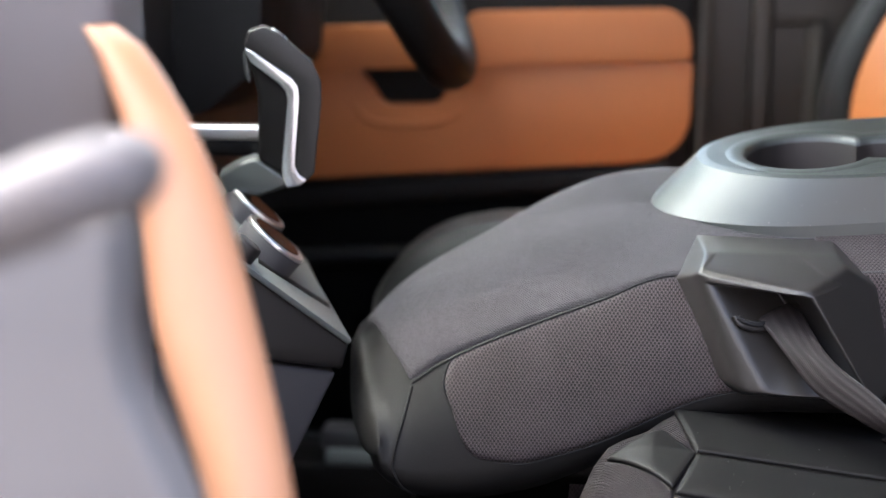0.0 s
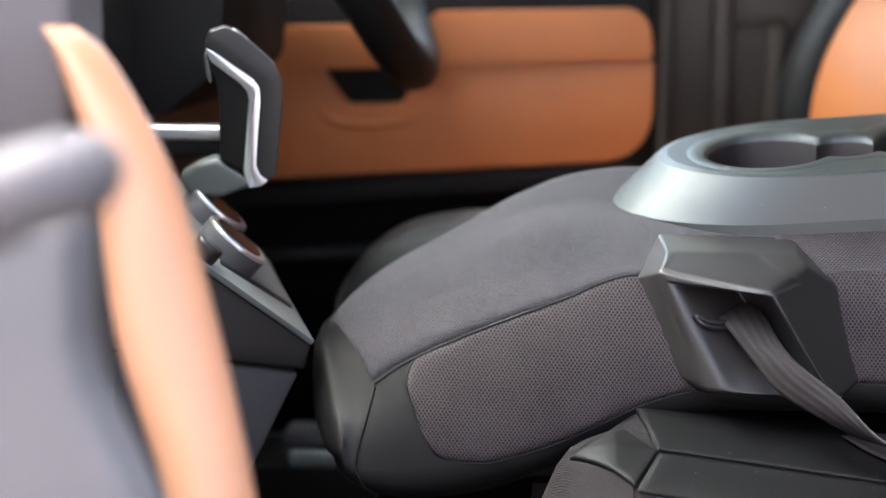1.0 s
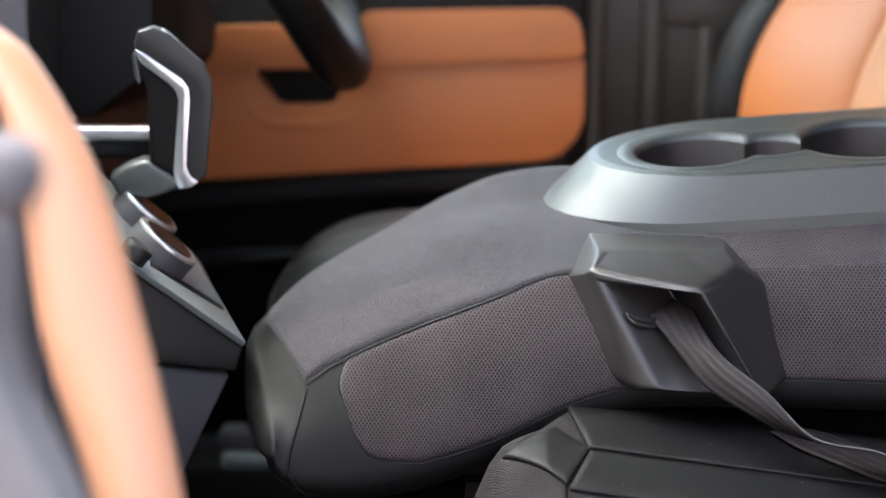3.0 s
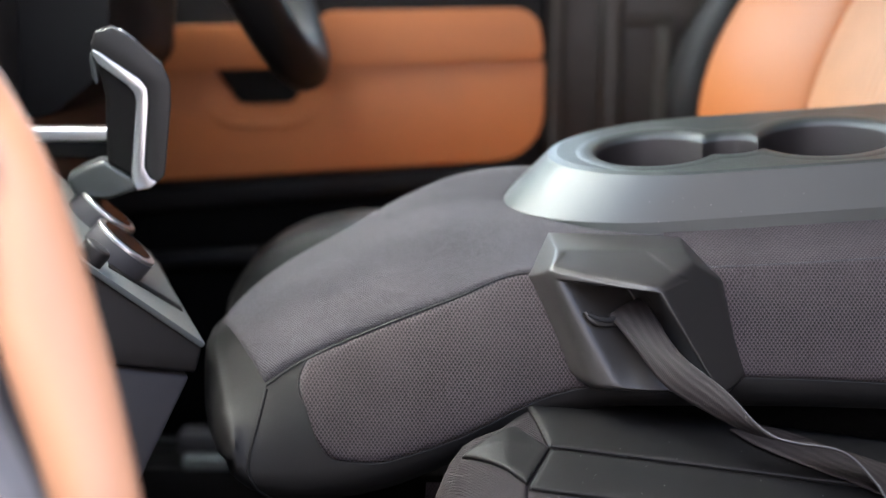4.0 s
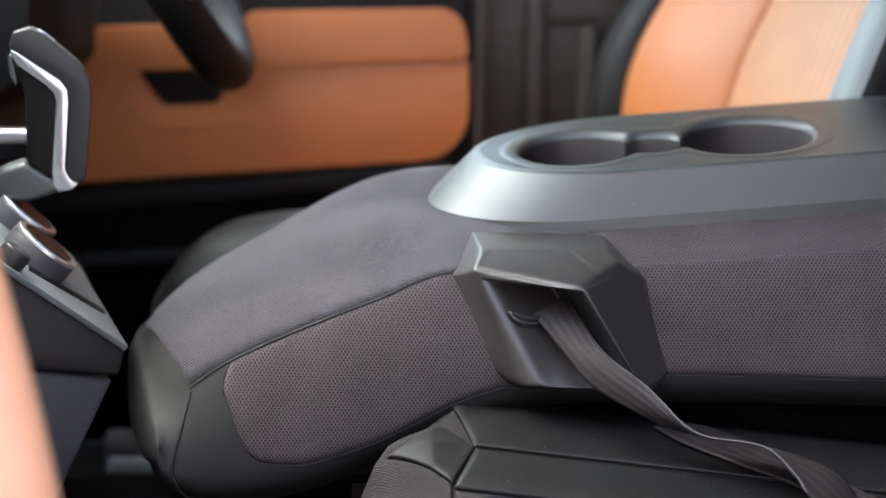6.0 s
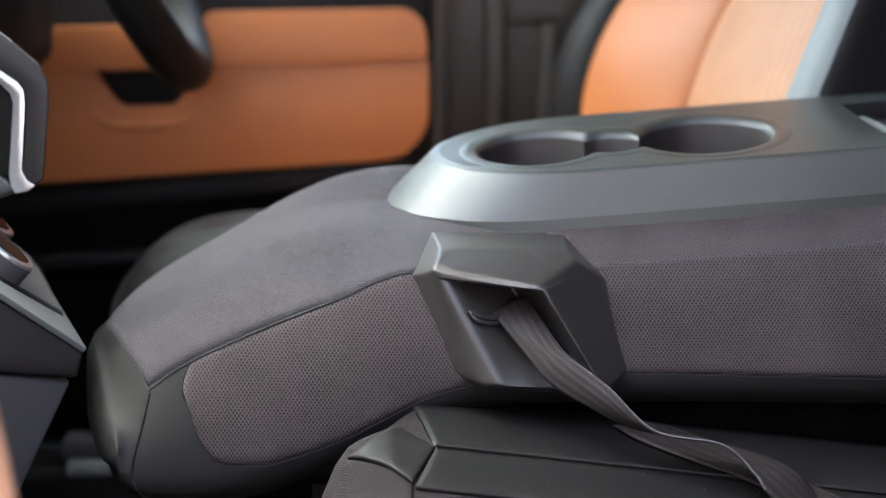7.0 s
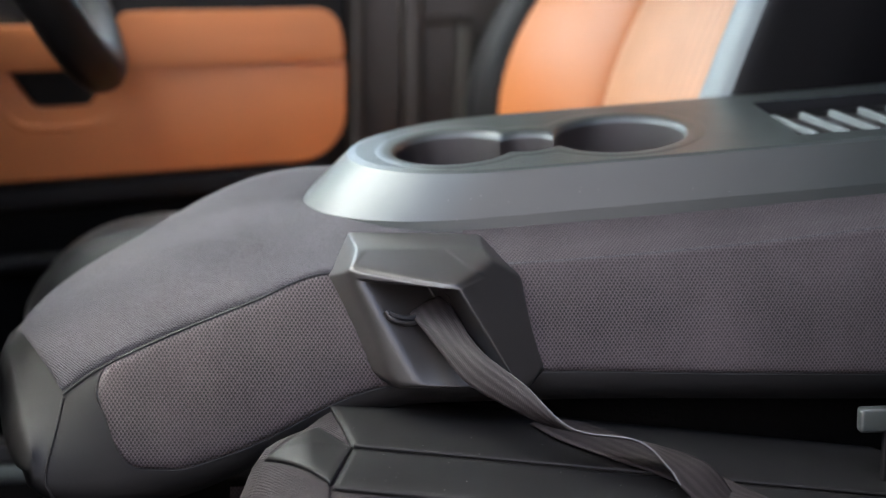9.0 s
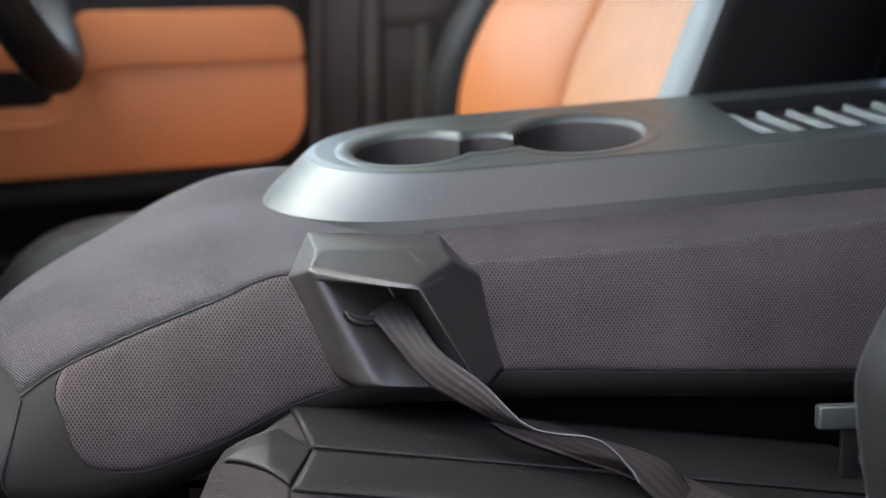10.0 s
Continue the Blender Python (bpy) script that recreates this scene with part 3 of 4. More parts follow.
def outlet_y(x, z):
    hull = soft_max([lid_y(x, z), 1.245 + 18.0 * (z - 0.5445), 1.243 + 12.0 * (cut_left(x, z) + 0.0045), 1.243 + 12.0 * (cut_right(x, z) + 0.0035), left_y(x, z), facet_y(x, z),
                     right_y(x, z), right_y(x, z) + 3.0 * rim_right(x, z), 1.190 + 4.0 * rim_low(x, z), 1.190 + 4.0 * foot_left(x, z), 1.190 + 4.0 * foot_right(x, z)], 0.0052)
    ledge = min(max((z - curve(SLOT, x)) / 0.0028, 0.0), 1.0)
    back = floor_y(x, z) + 0.006 * ledge * ledge * (3 - 2 * ledge)
    pocket = -soft_max([-back, -(facet_y(x, z) + 1.3 * in_left(x, z)), -(1.166 + 3.0 * in_right(x, z)), -(lid_y(x, z) + 10.0 * in_top(x, z))], 0.0022)
    sunk = min(max(min(f(x, z) for f in plate_sides) / 0.0022, 0.0), 1.0)
    return soft_max([hull, pocket], 0.0026) + 0.0016 * sunk * sunk * (3 - 2 * sunk)


bm = bmesh.new()
grid = {}
for i in range(236):
    for j in range(164):
        x, z = 0.030 + 0.0008 * i, 0.4275 + 0.0008 * j
        y = outlet_y(x, z)
        limit = (seat_side(x, z) + 0.008) if z < curve(S_SEAM, x) else 1.31
        if y < limit:
            grid[i, j] = bm.verts.new((x, y, z))
for i, j in list(grid):
    quad = [grid.get(k) for k in ((i, j), (i + 1, j), (i + 1, j + 1), (i, j + 1))]
    if None not in quad:
        bm.faces.new(quad)
outlet = part("belt_outlet", bm, M_OUTLET, seat, "satin black plastic belt outlet housing", 180, facing=(0, -1, 0))
lip = smooth_line([(x, outlet_y(x, z - 0.004) - 0.0006, z) for x, z in ((0.0800, 0.5015), (0.0860, 0.4945), (0.1000, 0.4905), (0.1170, 0.4945), (0.1285, 0.5015), (0.1325, 0.5090), (0.1290, 0.5125))], 30)
part("slot_lip", tube(lip, 0.0022, 10), M_OUTLET, outlet, "rounded slot lip")
# solid black cord above the lip stands in for the opening's shade
part("slot", tube([p + Vector((-0.0003, 0.0006, 0.0034)) for p in lip[3:27]], 0.0027, 8), M_SEAM_SLOT, outlet, "black cord painted in for the slot's shade")

# belt that hangs from the outlet
belt = thing("seat_belt", (0.12, 1.19, 0.44), "dark grey woven seat belt hanging from the outlet across the cushion", "seat belt")
left = smooth_line([(0.099, outlet_y(0.099, 0.4925) + 0.006, 0.495), (0.099, outlet_y(0.099, 0.4925) - 0.0045, 0.4925), (0.115, 1.175, 0.4710), (0.135, 1.155, 0.4470), (0.176, 1.140, 0.4290), (0.216, 1.145, 0.4150), (0.264, 1.150, 0.4070), (0.306, 1.145, 0.3990), (0.331, 1.130, 0.3910), (0.343, 1.120, 0.3740)], 60)
right = smooth_line([(0.129, outlet_y(0.126, 0.503) + 0.006, 0.506), (0.1305, outlet_y(0.126, 0.503) - 0.0045, 0.5045), (0.148, 1.160, 0.4770), (0.181, 1.135, 0.4530), (0.214, 1.115, 0.4240), (0.262, 1.105, 0.4160), (0.285, 1.095, 0.3960), (0.293, 1.090, 0.3840), (0.322, 1.088, 0.355)], 60)

left = [a.lerp(c, 0.2 * min(1.0, k / 15)) for k, (a, c) in enumerate(zip(left, right))]


def webbing(u, v):
    i = u * 59
    a = min(int(i), 58)
    p = left[a].lerp(left[a + 1], i - a)
    q = right[a].lerp(right[a + 1], i - a)
    mid = p.lerp(q, v)
    return mid + Vector((0, -0.0025 * math.sin(v * math.pi), 0.002 * math.sin(v * math.pi)))


strap = surface(webbing, 100, 12)
uvs = strap.loops.layers.uv.new("UVMap")
strap.verts.index_update()
for f in strap.faces:
    for lp in f.loops:
        lp[uvs].uv = ((lp.vert.index // 12) / 99, (lp.vert.index % 12) / 11)
part("webbing", strap, M_BELT, belt, "", 60, 0.0014)
part("edge_thread", tube([p + Vector((0, -0.0004, 0.0003)) for p in right[2:52]], 0.0006, 5), M_THREAD, belt, "pale edge thread")

# ---- passenger seat ----
pseat = thing("passenger_seat", (0.3, 0.93, 0.15), "black leather passenger seat with dark cloth cushion centre", "car seat")


def cushion_z(x, y):
    base = 0.411 - 0.125 * (x - 0.05)
    dy = y - 1.13
    z = base + (0.20 * dy if dy > 0 else 0.38 * dy)
    if y > 1.165:
        z -= 2.4 * (y - 1.165) ** 2
    if y < 1.07:
        z = base - 0.0228 - 0.10 * (1.07 - y)
    z -= 20.0 * max(0.0, 0.036 - x) * max(0.0, y - 1.159)
    front = max(0.0, 0.02 - x)
    steep = max(0.0, -0.010 - x)
    return z - 7.0 * front ** 2 - 0.2 * front - 40.0 * steep ** 2


def cushion_body(u, v):
    x = -0.075 + u * 0.60
    if v < 0.1:
        return Vector((x + 0.03, 0.66 + 0.02, 0.25 + v))
    if v > 0.9:
        return Vector((x + 0.03, 1.25, 0.25 + (1 - v) * 1.1))
    y = 0.67 + (v - 0.1) / 0.8 * 0.58
    return Vector((x, y, cushion_z(x, y) - 0.0055))


part("cushion_base", surface(cushion_body, 60, 60, False, False), M_MESH_SHADE, pseat, "", 60)


def cushion_patch(x0, x1, y0, y1, puff, front=None):
    def fn(u, v):
        ya, yb = y0(u) if callable(y0) else y0, y1(u) if callable(y1) else y1
        y = ya + (yb - ya) * v
        xa = x0(v) if callable(x0) else x0
        x = xa + (x1 - xa) * u
        e = min(min(v, 1 - v) * abs(yb - ya), min(u, 1 - u) * (x1 - xa)) / 0.005
        return Vector((x, y, cushion_z(x, y) - 0.0012 + puff * math.sin(min(e, 1) * math.pi / 2)))
    return fn


part("bolster", surface(cushion_patch(lambda v: 0.051 - 0.024 * v, 0.50, 1.1303, 1.248, 0.0012), 90, 24), M_HIDE, pseat, "black leather side bolster", 60, 0.004, facing=(0, 0, 1))
part("border", surface(cushion_patch(lambda v: 0.034 + 0.018 * v, 0.50, 1.082, 1.1297, 0.0012), 90, 14), M_HIDE, pseat, "smooth black leather border", 60, 0.004, facing=(0, 0, 1))


def quad_patch(a, b, c, d, puff):
    def fn(u, v):
        x = (a[0] * (1 - u) + b[0] * u) * (1 - v) + (d[0] * (1 - u) + c[0] * u) * v
        y = (a[1] * (1 - u) + b[1] * u) * (1 - v) + (d[1] * (1 - u) + c[1] * u) * v
        e = min(u, 1 - u, v, 1 - v) * 0.05 / 0.005
        return Vector((x, y, cushion_z(x, y) - 0.0012 + puff * math.sin(min(e, 1) * math.pi / 2)))
    return fn


part("front_panel", surface(quad_patch((-0.0145, 1.130), (0.0335, 1.0885), (0.0515, 1.1300), (0.0265, 1.158), 0.0012), 30, 24), M_HIDE, pseat, "black leather corner panel", 60, 0.004, facing=(0, 0, 1))
part("front_cloth", surface(quad_patch((-0.0155, 1.128), (0.0325, 1.0865), (0.0325, 0.95), (-0.085, 0.98), 0.0012), 40, 40), M_MESH_SHADE, pseat, "mesh cloth front, darkened for shade", 60, 0.004, facing=(0, 0, 1))
part("cushion_centre", surface(cushion_patch(0.034, 0.50, 0.70, 1.080, 0.0012), 80, 40), M_MESH_SHADE, pseat, "mesh cloth cushion centre, darkened for shade", 60, 0.004, facing=(0, 0, 1))


def back_ring(z):
    lean = curve([(0.33, 0.014), (0.399, 0.006), (0.449, -0.003), (0.481, -0.006), (0.539, 0.016), (0.60, 0.045), (0.95, 0.16), (1.14, 0.21)], z)
    pts = [(0.425, 0.955), (0.421, 0.985), (0.432, 1.015), (0.47, 1.035), (0.53, 1.035), (0.57, 1.0), (0.57, 0.74), (0.53, 0.70), (0.46, 0.705), (0.44, 0.74), (0.455, 0.80), (0.455, 0.90)]
    return [Vector((q.x + lean, q.y, z)) for q in smooth_line([(x, y, 0) for x, y in pts], 60, True)]


part("backrest", loft([back_ring(0.33 + 0.78 * k / 40) for k in range(41)]), M_HIDE, pseat, "black leather backrest", 60)
for y_seam, x_from in ((1.1300, 0.052), (1.0812, 0.036)):
    part("piping", tube([(x, y_seam, cushion_z(x, y_seam) + 0.0006) for x in [x_from + 0.0075 * k for k in range(60)]], 0.0015, 8), M_HIDE, pseat)
stitch = [back_ring(0.36 + 0.3 * k / 150)[7] + Vector((-0.0003, 0.0002, 0)) for k in range(151)]
for k in range(0, 149, 2):
    part("stitch", tube(stitch[k:k + 2], 0.00045, 5), M_THREAD, pseat)
buckle = thing("belt_anchor", (0.46, 1.16, 0.37), "dark grey plastic belt anchor beside the seat back", "belt anchor")
part("tongue", box(0.450, 0.50, 1.15, 1.162, 0.403, 0.423, 0.003), M_TRAY, buckle)
part("stem", box(0.47, 0.485, 1.153, 1.159, 0.33, 0.41, 0.002), M_DARK, buckle)

run_near = smooth_line([(0.195, 1.192, 0), (0.2112, 1.1688, 0), (0.2465, 1.1451, 0), (0.2777, 1.1282, 0), (0.3123, 1.1105, 0), (0.345, 1.094, 0)], 50)
run_far = smooth_line([(0.232, 1.222, 0), (0.2603, 1.1958, 0), (0.2895, 1.1655, 0), (0.315, 1.1454, 0), (0.345, 1.124, 0), (0.375, 1.105, 0)], 50)


def lying(u, v):
    i = u * 49
    a = min(int(i), 48)
    p = run_near[a].lerp(run_near[a + 1], i - a).lerp(run_far[a].lerp(run_far[a + 1], i - a), v)
    return Vector((p.x, p.y, cushion_z(p.x, p.y) + 0.0035 - 0.001 * v))


strap = surface(lying, 60, 10)
uvs = strap.loops.layers.uv.new("UVMap")
strap.verts.index_update()
for f in strap.faces:
    for lp in f.loops:
        lp[uvs].uv = ((lp.vert.index // 10) / 59, (lp.vert.index % 10) / 9)
part("lower_run", strap, M_BELT, belt, "second run of webbing lying on the cushion", 60, 0.0014, facing=(0, 0, 1))
# ---- console with controls ----
console = thing("centre_console", (-0.38, 1.38, 0.15), "dark grey sloping centre console with control knobs", "console")
def skewed(b, top):
    """Skews the console to fit the camera's view: wider towards the dash, rear edge running back and top rising on the
    driver's side.
    """
    for v in b.verts:
        if v.co.y < 1.3:
            v.co.y += 0.6 * min(v.co.x + 0.236, 0.0)
        far = v.co.y - 1.27
        rear = v.co.x > -0.3
        v.co.x -= (0.385 if rear else 0.25) * far
        v.co.z += (0.21 if rear and top else 0.085) * far
    return b


part("upper_body", skewed(prism([(-0.52, 0.705), (-0.236, 0.457), (-0.232, 0.450), (-0.238, 0.430), (-0.33, 0.4565), (-0.52, 0.5075)], 1.27, 1.45, 0.004), True), M_SATIN, console, "satin black upper body")
part("lower_body", skewed(prism([(-0.243, 0.427), (-0.33, 0.4535), (-0.52, 0.5045), (-0.52, 0.16), (-0.36, 0.22), (-0.287, 0.357)], 1.274, 1.446, 0.004), False), M_GREY, console, "dark grey plastic lower body")
DOWN, OUT = Vector((0.7532, 0, -0.6577)), Vector((0.6545, 0.10, 0.7495)).normalized()


def on_panel(s, y, up=0.0):
    """A place on the sloping face: s metres down it from the middle of the nearer knob."""
    return Vector((-0.310 - 0.25 * (y - 1.30), y, 0.5187 + 0.085 * (y - 1.30))) + DOWN * s + OUT * up


def slab(s0, s1, y0, y1, up, bevel=0.0012, lean=0.0, rear=0.0):
    """A plate on the sloping face, its near edge leaning and its rear edge running back."""
    b = box(s0, s1, y0, y1, -0.003, up, bevel, 2)
    for v in b.verts:
        s, y = v.co.x, v.co.y
        if y < (y0 + y1) / 2 or not rear:
            y += lean * (s - s0)
        if s > (s0 + s1) / 2:
            s -= rear * (y - y0)
        v.co = on_panel(s, y, v.co.z)
    return b


face = part("control_face", slab(-0.20, 0.136, 1.126, 1.444, 0.0022, 0.0012, 0.43, 0.28), M_FACE, console, "textured control face")
for s, y in ((-0.0223, 1.3645), (-0.0041, 1.298)):
    knob = part("knob", cylinder(on_panel(s, y), OUT, 0.0300, 0.019, 48, 0.002), M_GREY, console, "dark grey rotary knob")
    ring = cylinder(on_panel(s, y, 0.0180), OUT, 0.0297, 0.0034, 48, 0.0014)
    part("chrome_ring", ring, M_CHROME, knob, "chrome ring")
    part("display", cylinder(on_panel(s, y, 0.0200), OUT, 0.0235, 0.0022, 48), M_GLOSS, knob, "gloss black display")
part("push_knob", cylinder(on_panel(-0.031, 1.226), OUT, 0.0122, 0.016, 32, 0.003), M_SATIN, console, "small black knob")
part("switch_strip", slab(-0.010, 0.074, 1.252, 1.266, 0.0030, 0.0008, 0.75), M_DARK, console, "black switch strip")
part("switch_row", slab(-0.12, -0.065, 1.30, 1.42, 0.004), M_SATIN, console, "row of black switches")
for k in range(4):
    part("switch_mark", slab(-0.116 + 0.012 * k, -0.110 + 0.012 * k, 1.312 + 0.006 * k, 1.3135 + 0.006 * k, 0.0048, 0.0003), M_PALE, console)

lever = thing("gear_selector", (-0.33, 1.37, 0.57), "black gear selector with satin chrome strip on the console", "gear selector")


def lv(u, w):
    """Side view of the selector, outline fitted to the camera's view; about half a millimetre a unit, u to the rear and
    w down.
    """
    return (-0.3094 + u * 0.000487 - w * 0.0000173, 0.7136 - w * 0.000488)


def sheared_to_view(b):
    """Shears the selector so that its sides run along the camera's view."""
    for v in b.verts:
        v.co.x -= 0.22 * (v.co.y - 1.346)
    return b


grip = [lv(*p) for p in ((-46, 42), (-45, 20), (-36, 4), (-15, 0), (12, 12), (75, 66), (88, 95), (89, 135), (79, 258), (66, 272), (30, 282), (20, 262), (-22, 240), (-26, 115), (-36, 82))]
part("grip_core", sheared_to_view(prism(grip, 1.350, 1.394, 0.005, 3)), M_RIM, lever, "satin black grip", 50)
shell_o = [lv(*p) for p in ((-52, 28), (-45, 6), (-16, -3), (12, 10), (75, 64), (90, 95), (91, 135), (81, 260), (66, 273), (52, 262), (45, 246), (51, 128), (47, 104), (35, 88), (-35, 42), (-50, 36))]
part("grip_shell", sheared_to_view(prism(shell_o, 1.345, 1.397, 0.004, 3)), M_SATIN, lever, "grey-black outer shell", 50)
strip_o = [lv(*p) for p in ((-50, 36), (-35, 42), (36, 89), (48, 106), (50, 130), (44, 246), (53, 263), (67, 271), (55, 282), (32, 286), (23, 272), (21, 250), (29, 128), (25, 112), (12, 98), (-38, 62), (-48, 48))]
part("chrome_strip", sheared_to_view(prism(strip_o, 1.3445, 1.3960, 0.0012, 2)), M_CHROME, lever, "satin chrome strip", 50)
part("trigger", sheared_to_view(prism([lv(*p) for p in ((-55, 48), (-50, 42), (-45, 55), (-38, 95), (-42, 102), (-50, 86))], 1.354, 1.386, 0.002)), M_TRAY, lever, "release trigger")
part("button", sheared_to_view(prism([lv(*p) for p in ((-4, 4), (0, 1), (28, 22), (26, 28))], 1.356, 1.384, 0.0015)), M_CHROME, lever, "chrome button")
part("stalk", sheared_to_view(prism([lv(*p) for p in ((-98, 266), (-62, 244), (-28, 232), (0, 250), (24, 264), (36, 286), (0, 298), (-20, 305), (-80, 300))], 1.350, 1.392, 0.008, 4)), M_TRAY, lever, "black stalk", 50)

# ---- dash and steering ----
dash = thing("dashboard", (-0.6, 1.4, 0.15), "black dashboard with a chrome-topped rail", "dashboard")
part("body", box(-1.30, -0.46, 0.78, 2.02, 0.50, 0.86, 0.05, 5), M_SATIN, dash, "black dashboard body", 60)
part("column_cover", prism(rounded([(-0.62, 0.95, 0.02), (-0.36, 0.86, 0.05), (-0.372, 0.668, 0.03), (-0.43, 0.620, 0.03), (-0.62, 0.60, 0.02)]), 1.56, 1.90, 0.02, 4), M_DARK, dash, "dull black column cover", 50)
rail = part("rail", box(-0.60, -0.335, 1.455, 1.485, 0.589, 0.6085, 0.004), M_DARK, dash, "dark rail")
part("rail_strip", box(-0.60, -0.336, 1.452, 1.482, 0.6050, 0.6185, 0.0035), M_CHROME, rail, "satin chrome rail strip")
wheel = thing("steering_wheel", (-0.30, 1.76, 0.80), "black leather steering wheel", "steering wheel")
WC, UPW = Vector((-0.272, 1.76, 0.823)), Vector((-0.42, 0, 0.907))
bm = surface(lambda u, v: WC + (0.180 + 0.027 * math.cos(2 * math.pi * v)) * (math.cos(2 * math.pi * u) * Vector((0, 1, 0)) + math.sin(2 * math.pi * u) * UPW)
             + 0.026 * math.sin(2 * math.pi * v) * Vector((0.907, 0, 0.42)), 73, 16, True)
bmesh.ops.remove_doubles(bm, verts=bm.verts, dist=1e-5)
part("rim", bm, M_RIM, wheel, "black leather rim", 60)
part("hub", cylinder(WC - 0.05 * Vector((0.907, 0, 0.42)), (0.907, 0, 0.42), 0.075, 0.05, 40, 0.012), M_DARK, wheel)
part("column", tube([WC - 0.045 * Vector((0.907, 0, 0.42)), WC - 0.22 * Vector((0.907, 0, 0.42))], 0.035, 20), M_DARK, wheel)
for dy, dz in ((-0.17, 0.0), (0.17, 0.0), (0.0, -0.17)):
    a = WC - 0.03 * Vector((0.907, 0, 0.42))
    part("spoke", tube([a, a.lerp(WC, 0.5) + 0.5 * (dy * Vector((0, 1, 0)) + dz * UPW), WC + dy * Vector((0, 1, 0)) + dz * UPW], [0.03, 0.02, 0.016], 12), M_SATIN, wheel)

# ---- driver's side ----
door = thing("driver_door", (-0.2, 2.0, 0.15), "closed driver door with tan leather armrest panel", "car door")
part("door_card", box(-0.75, 0.082, 1.985, 2.05, 0.16, 0.79, 0.01), M_DARK, door, "black door card")
part("lower_card", prism([(-0.75, 0.440), (-0.39, 0.468), (0.058, 0.505), (0.055, 0.535), (0.02, 0.53), (-0.39, 0.500), (-0.75, 0.475)], 1.955, 1.99, 0.006), M_DARK, door, "black lower panel")
# thin black sheet painted in for the dark void under the panel
part("pocket_shade", box(-0.74, 0.06, 1.976, 1.984, 0.17, 0.50, 0.003), M_CARPET_SHADE, door, "black sheet for the shaded void below the door panel")
part("pocket_edge", tube([(-0.74, 1.958, 0.385), (-0.3, 1.958, 0.410), (0.055, 1.958, 0.430)], 0.012, 12), M_DARK, door, "dull black pocket edge")
pad_o = rounded([(-0.70, 0.485, 0.02), (-0.39, 0.508, 0.0), (0.078, 0.537, 0.062), (0.079, 0.662, 0.01), (-0.205, 0.652, 0.008), (-0.235, 0.604, 0.018), (-0.303, 0.602, 0.018), (-0.335, 0.648, 0.008), (-0.70, 0.640, 0.01)])
part("armrest_pad", prism(pad_o, 1.952, 1.99, 0.010, 4), M_TAN, door, "tan leather lower pad", 60)
roll_o = rounded([(-0.70, 0.638, 0.01), (-0.335, 0.646, 0.0), (-0.205, 0.650, 0.0), (0.079, 0.660, 0.012), (0.070, 0.722, 0.032), (-0.19, 0.718, 0.012), (-0.205, 0.704, 0.008), (-0.70, 0.690, 0.01)])
part("armrest_roll", prism(roll_o, 1.945, 1.99, 0.014, 4), M_TAN, door, "tan leather upper roll", 60)
part("pull_pocket", box(-0.345, -0.195, 1.970, 1.99, 0.596, 0.66, 0.003), M_DARK, door, "black pull pocket")

bead = smooth_line([(-0.368, 1.9555, 0.640), (-0.340, 1.9555, 0.600), (-0.312, 1.9555, 0.579), (-0.24, 1.9555, 0.580), (-0.205, 1.9555, 0.598), (-0.180, 1.9555, 0.645)], 40)
part("embossed_edge", tube(bead, [0.002 + 0.004 * math.sin(math.pi * k / 39) for k in range(40)], 10), M_TAN, door, "", 60)

pillar = thing("centre_pillar", (0.2, 2.08, 0.15), "brown painted door pillar with sunken panel and rubber seal", "door pillar")
part("post", box(0.075, 0.55, 2.06, 2.14, 0.16, 1.28, 0.008), M_PILLAR, pillar)
part("raised_edge", prism([(0.150, 0.16), (0.178, 0.16), (0.184, 0.9), (0.156, 0.9)], 2.035, 2.07, 0.006), M_PILLAR, pillar)
part("panel_step", prism([(0.175, 0.70), (0.245, 0.70), (0.245, 0.712), (0.175, 0.712)], 2.04, 2.07, 0.004), M_PILLAR, pillar)
part("latch_post", prism([(0.222, 0.45), (0.234, 0.45), (0.246, 0.70), (0.228, 0.70)], 2.03, 2.07, 0.004), M_SEAL, pillar, "pale edge strip")
part("seal", prism([(0.085, 0.16), (0.094, 0.16), (0.108, 0.9), (0.098, 0.9)], 2.02, 2.07, 0.003), M_SEAL, pillar, "rubber seal")

dseat = thing("driver_seat", (0.1, 1.78, 0.15), "driver seat in tan leather with black leather edges", "car seat")


def loaf(x0, x1, y0, y1, z0, z1, r):
    return box(x0, x1, y0, y1, z0, z1, r, 6)


hump = smooth_line([(-0.262, 0, 0.25), (-0.264, 0, 0.40), (-0.252, 0, 0.445), (-0.226, 0, 0.476), (-0.19, 0, 0.497), (-0.15, 0, 0.507), (-0.10, 0, 0.511), (0.05, 0, 0.508), (0.30, 0, 0.495)], 40)
bolster_rings = []
for k in range(9):
    w = math.pi / 2 * k / 8
    y, grow = 1.574 + 0.05 * (1 - math.cos(w)), 1 - 0.22 * (1 - math.sin(w)) ** 1.5
    bolster_rings.append([Vector((0.02 + (p.x - 0.024) * grow, y, 0.25 + (p.z - 0.2535) * grow)) for p in hump + [Vector((0.30, 0, 0.25))]])
bolster_rings.append([p + Vector((0, 0.08, 0)) for p in bolster_rings[-1]])
part("inner_bolster", loft(bolster_rings), M_HIDE, dseat, "black leather cushion bolster", 60)
part("cushion", loaf(-0.25, 0.30, 1.70, 1.98, 0.25, 0.455, 0.04), M_HIDE, dseat, "black leather cushion", 60)
part("cushion_insert", loaf(-0.20, 0.28, 1.715, 1.92, 0.40, 0.462, 0.015), M_TAN, dseat, "tan leather cushion centre", 60)


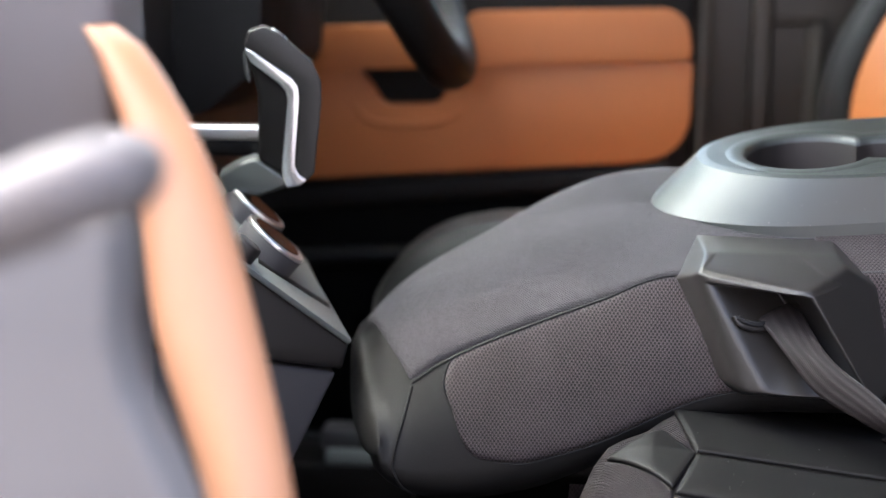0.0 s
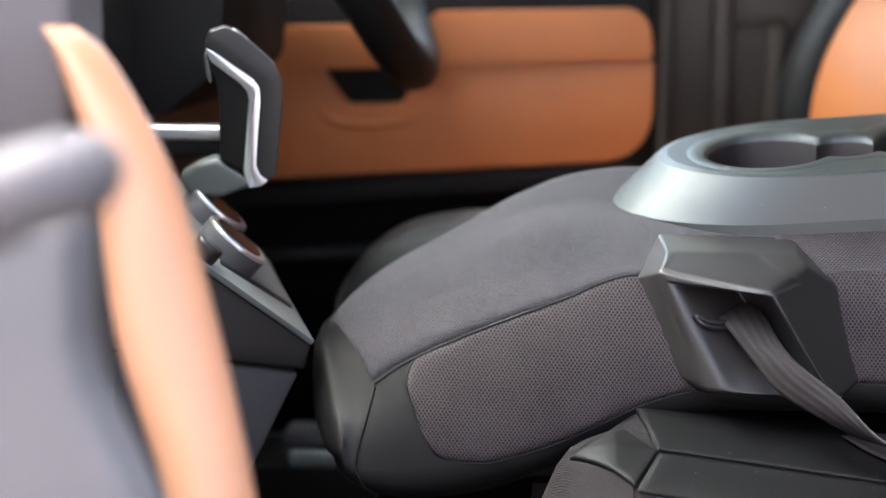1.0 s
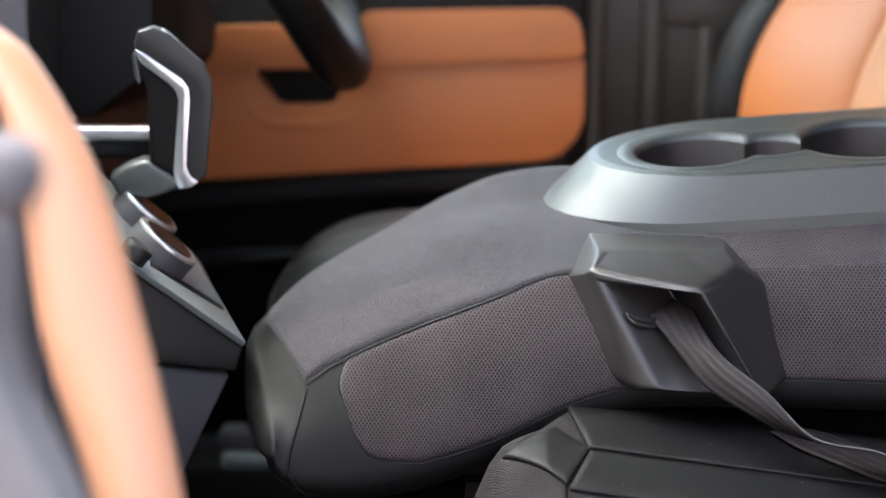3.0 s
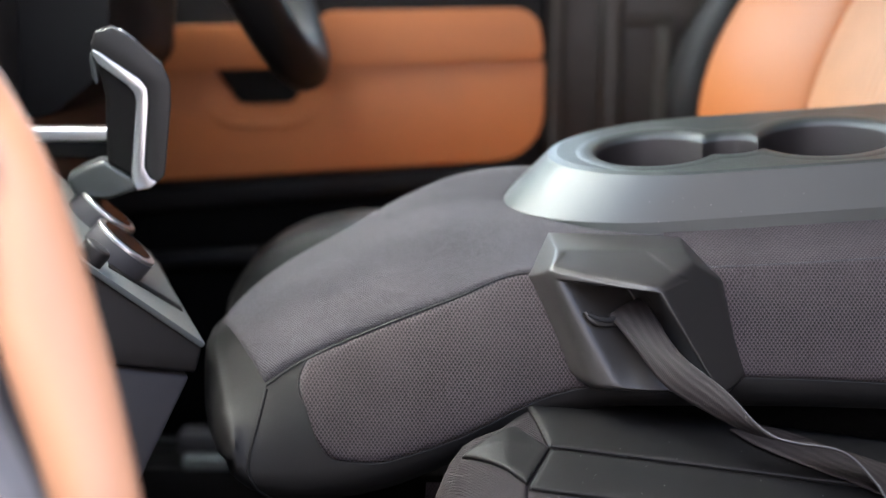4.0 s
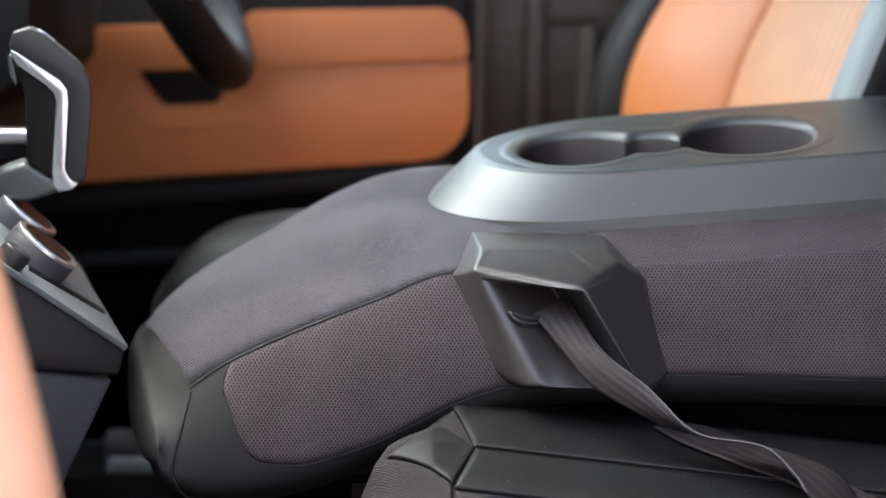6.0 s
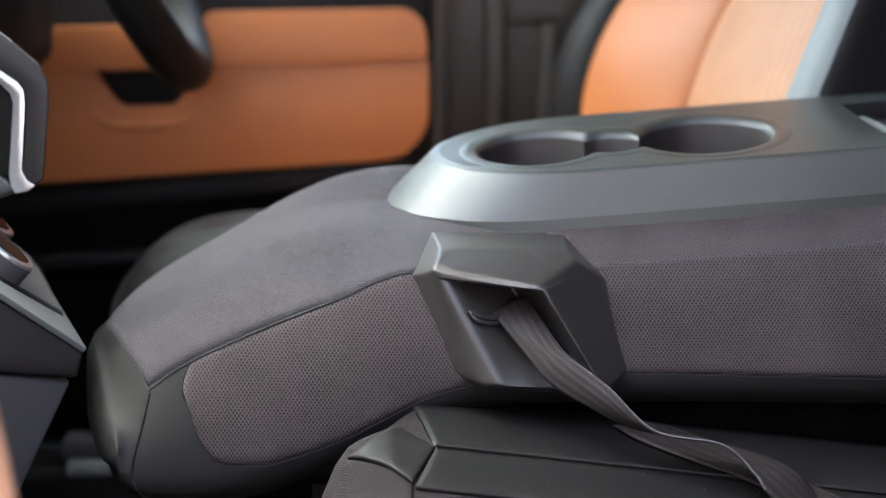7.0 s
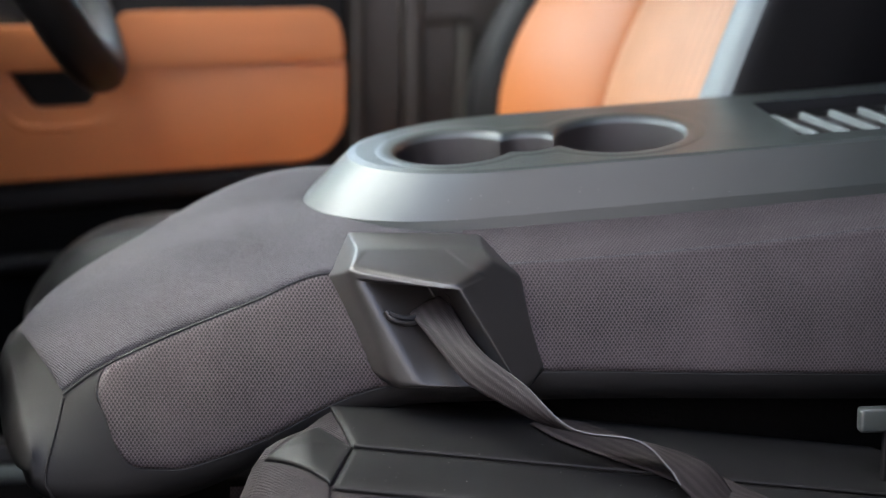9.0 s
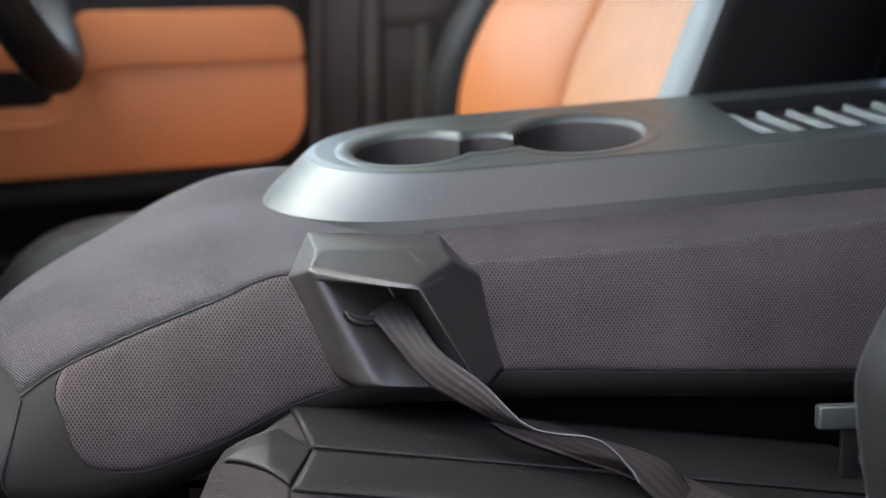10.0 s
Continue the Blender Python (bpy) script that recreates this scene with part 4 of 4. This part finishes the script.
def dback(pts, z0, z1, n=24, k=30):
    rings = []
    for i in range(k):
        z = z0 + (z1 - z0) * i / (k - 1)
        bow = 2.2 * (z - 0.60) * (min(z, 0.80) - 0.74)
        rings.append([Vector((q.x + 0.37 * (z - 0.62) + bow * (q.y - 1.48) / 0.4, q.y, z)) for q in smooth_line([(x, y, 0) for x, y in pts], n, True)])
    return loft(rings)


part("back_shell", dback([(0.238, 1.90), (0.246, 1.95), (0.33, 1.98), (0.62, 1.95), (0.66, 1.75), (0.62, 1.52), (0.45, 1.475), (0.417, 1.485), (0.418, 1.51), (0.38, 1.70), (0.33, 1.84)], 0.44, 1.08, 60), M_DARK, dseat, "black leather back", 60)
part("outer_bolster", dback([(0.264, 1.885), (0.285, 1.90), (0.37, 1.86), (0.395, 1.745), (0.357, 1.720), (0.305, 1.79)], 0.46, 1.04, 40), M_TAN, dseat, "tan leather bolster", 60)
part("back_centre", dback([(0.359, 1.727), (0.388, 1.75), (0.45, 1.70), (0.45, 1.52), (0.412, 1.50), (0.372, 1.62)], 0.46, 1.04, 40), M_TAN_PLEAT, dseat, "tan perforated leather centre panel", 60)

part("edge_band", dback([(0.236, 1.910), (0.248, 1.885), (0.270, 1.878), (0.278, 1.90), (0.25, 1.93)], 0.46, 1.05, 24), M_HIDE, dseat, "black leather edge band", 60)
# sheen along the black edge, painted as a grey band
part("edge_band", dback([(0.402, 1.512), (0.408, 1.488), (0.425, 1.476), (0.440, 1.481), (0.437, 1.51)], 0.46, 1.05, 24), M_EDGE, dseat, "black leather edge band with sky sheen coloured grey", 60)

# sill rails on the far floor
rails = thing("seat_rail", (-0.33, 1.85, 0.15), "steel seat rail on the carpet", "seat rail")
part("base", box(-0.42, -0.24, 1.735, 1.84, 0.15, 0.199, 0.004), M_DARK, rails)
part("runner", box(-0.343, -0.285, 1.733, 1.765, 0.1975, 0.2155, 0.005), M_EDGE, rails, "grey steel runner")
part("upper_bar", box(-0.350, -0.291, 1.745, 1.790, 0.2150, 0.2375, 0.004), M_GREY, rails, "dark grey upper bar")

# ---- passenger end of the dash, close to the lens ----
near = thing("dash_end", (-0.26, 0.78, 0.15), "tan leather and grey end of the dash beside the open door", "dash panel")
E_R = [(0.30, -0.160), (0.40, -0.166), (0.495, -0.177), (0.588, -0.195), (0.655, -0.213), (0.70, -0.235), (0.722, -0.250), (0.730, -0.262)]
E_L = [(0.30, -0.19), (0.40, -0.20), (0.495, -0.222), (0.587, -0.246), (0.661, -0.252), (0.70, -0.262), (0.730, -0.272)]


def strip_ring(z):
    a, b = curve(E_L, z), curve(E_R, z)
    w = b - a
    pts = [(a, 0.775), (a + 0.1 * w, 0.752), (a + 0.5 * w, 0.742), (b - 0.1 * w, 0.752), (b, 0.775), (b - 0.03, 0.84), (a - 0.012, 0.84)]
    back = 1 + 0.55 * (z - 0.55)
    return [Vector((q.x * back, q.y * back, 0.75 + (z - 0.75) * back)) for q in smooth_line([(x, y, 0) for x, y in pts], 36, True)]


# same tan leather as the door, its bright lighting painted in
part("leather_pad", loft([strip_ring(0.30 + 0.43 * k / 40) for k in range(41)]), M_LIT_TAN, near, "tan leather pad, coloured pale for strong daylight", 60)
part("end_panel", box(-0.70, -0.300, 0.88, 0.95, 0.15, 0.94, 0.01), M_MIDGREY, near, "mid grey end panel")
part("grab_handle", tube(smooth_line([(-0.33, 0.50, 0.638), (-0.2213, 0.50, 0.6715), (-0.1930, 0.50, 0.6820), (-0.180, 0.530, 0.686), (-0.210, 0.62, 0.683), (-0.285, 0.83, 0.668)], 40), [0.0155] * 20 + [0.0155 - 0.0006 * k for k in range(20)], 20), M_MIDGREY, near, "mid grey grab handle")
part("lower_panel", prism([(-0.55, 0.35), (-0.128, 0.35), (-0.162, 0.47), (-0.189, 0.543), (-0.209, 0.586), (-0.213, 0.609), (-0.210, 0.655), (-0.55, 0.655)], 0.60, 0.64, 0.008, 4), M_PALE, near, "pale grey lower panel")

# specks of lint on the leather and the tray
lint = bmesh.new()
dice = random.Random(7)
for k in range(70):
    if k < 40:
        x, y = dice.uniform(0.04, 0.33), dice.uniform(1.09, 1.17)
        at = Vector((x, y, cushion_z(x, y) + 0.0002))
    else:
        x = dice.uniform(0.10, 0.55)
        y = 1.2815 + dice.uniform(0.0, 0.003)
        at = Vector((x, y - 0.0012, tray_z(x, y) + dice.uniform(0.001, 0.02)))
    bmesh.ops.create_icosphere(lint, subdivisions=1, radius=dice.uniform(0.00018, 0.00042), matrix=Matrix.Translation(at))
tagged(part("lint", lint, M_PALE, None), "pale specks of lint on seat leather and tray", "lint", kind="stuff")
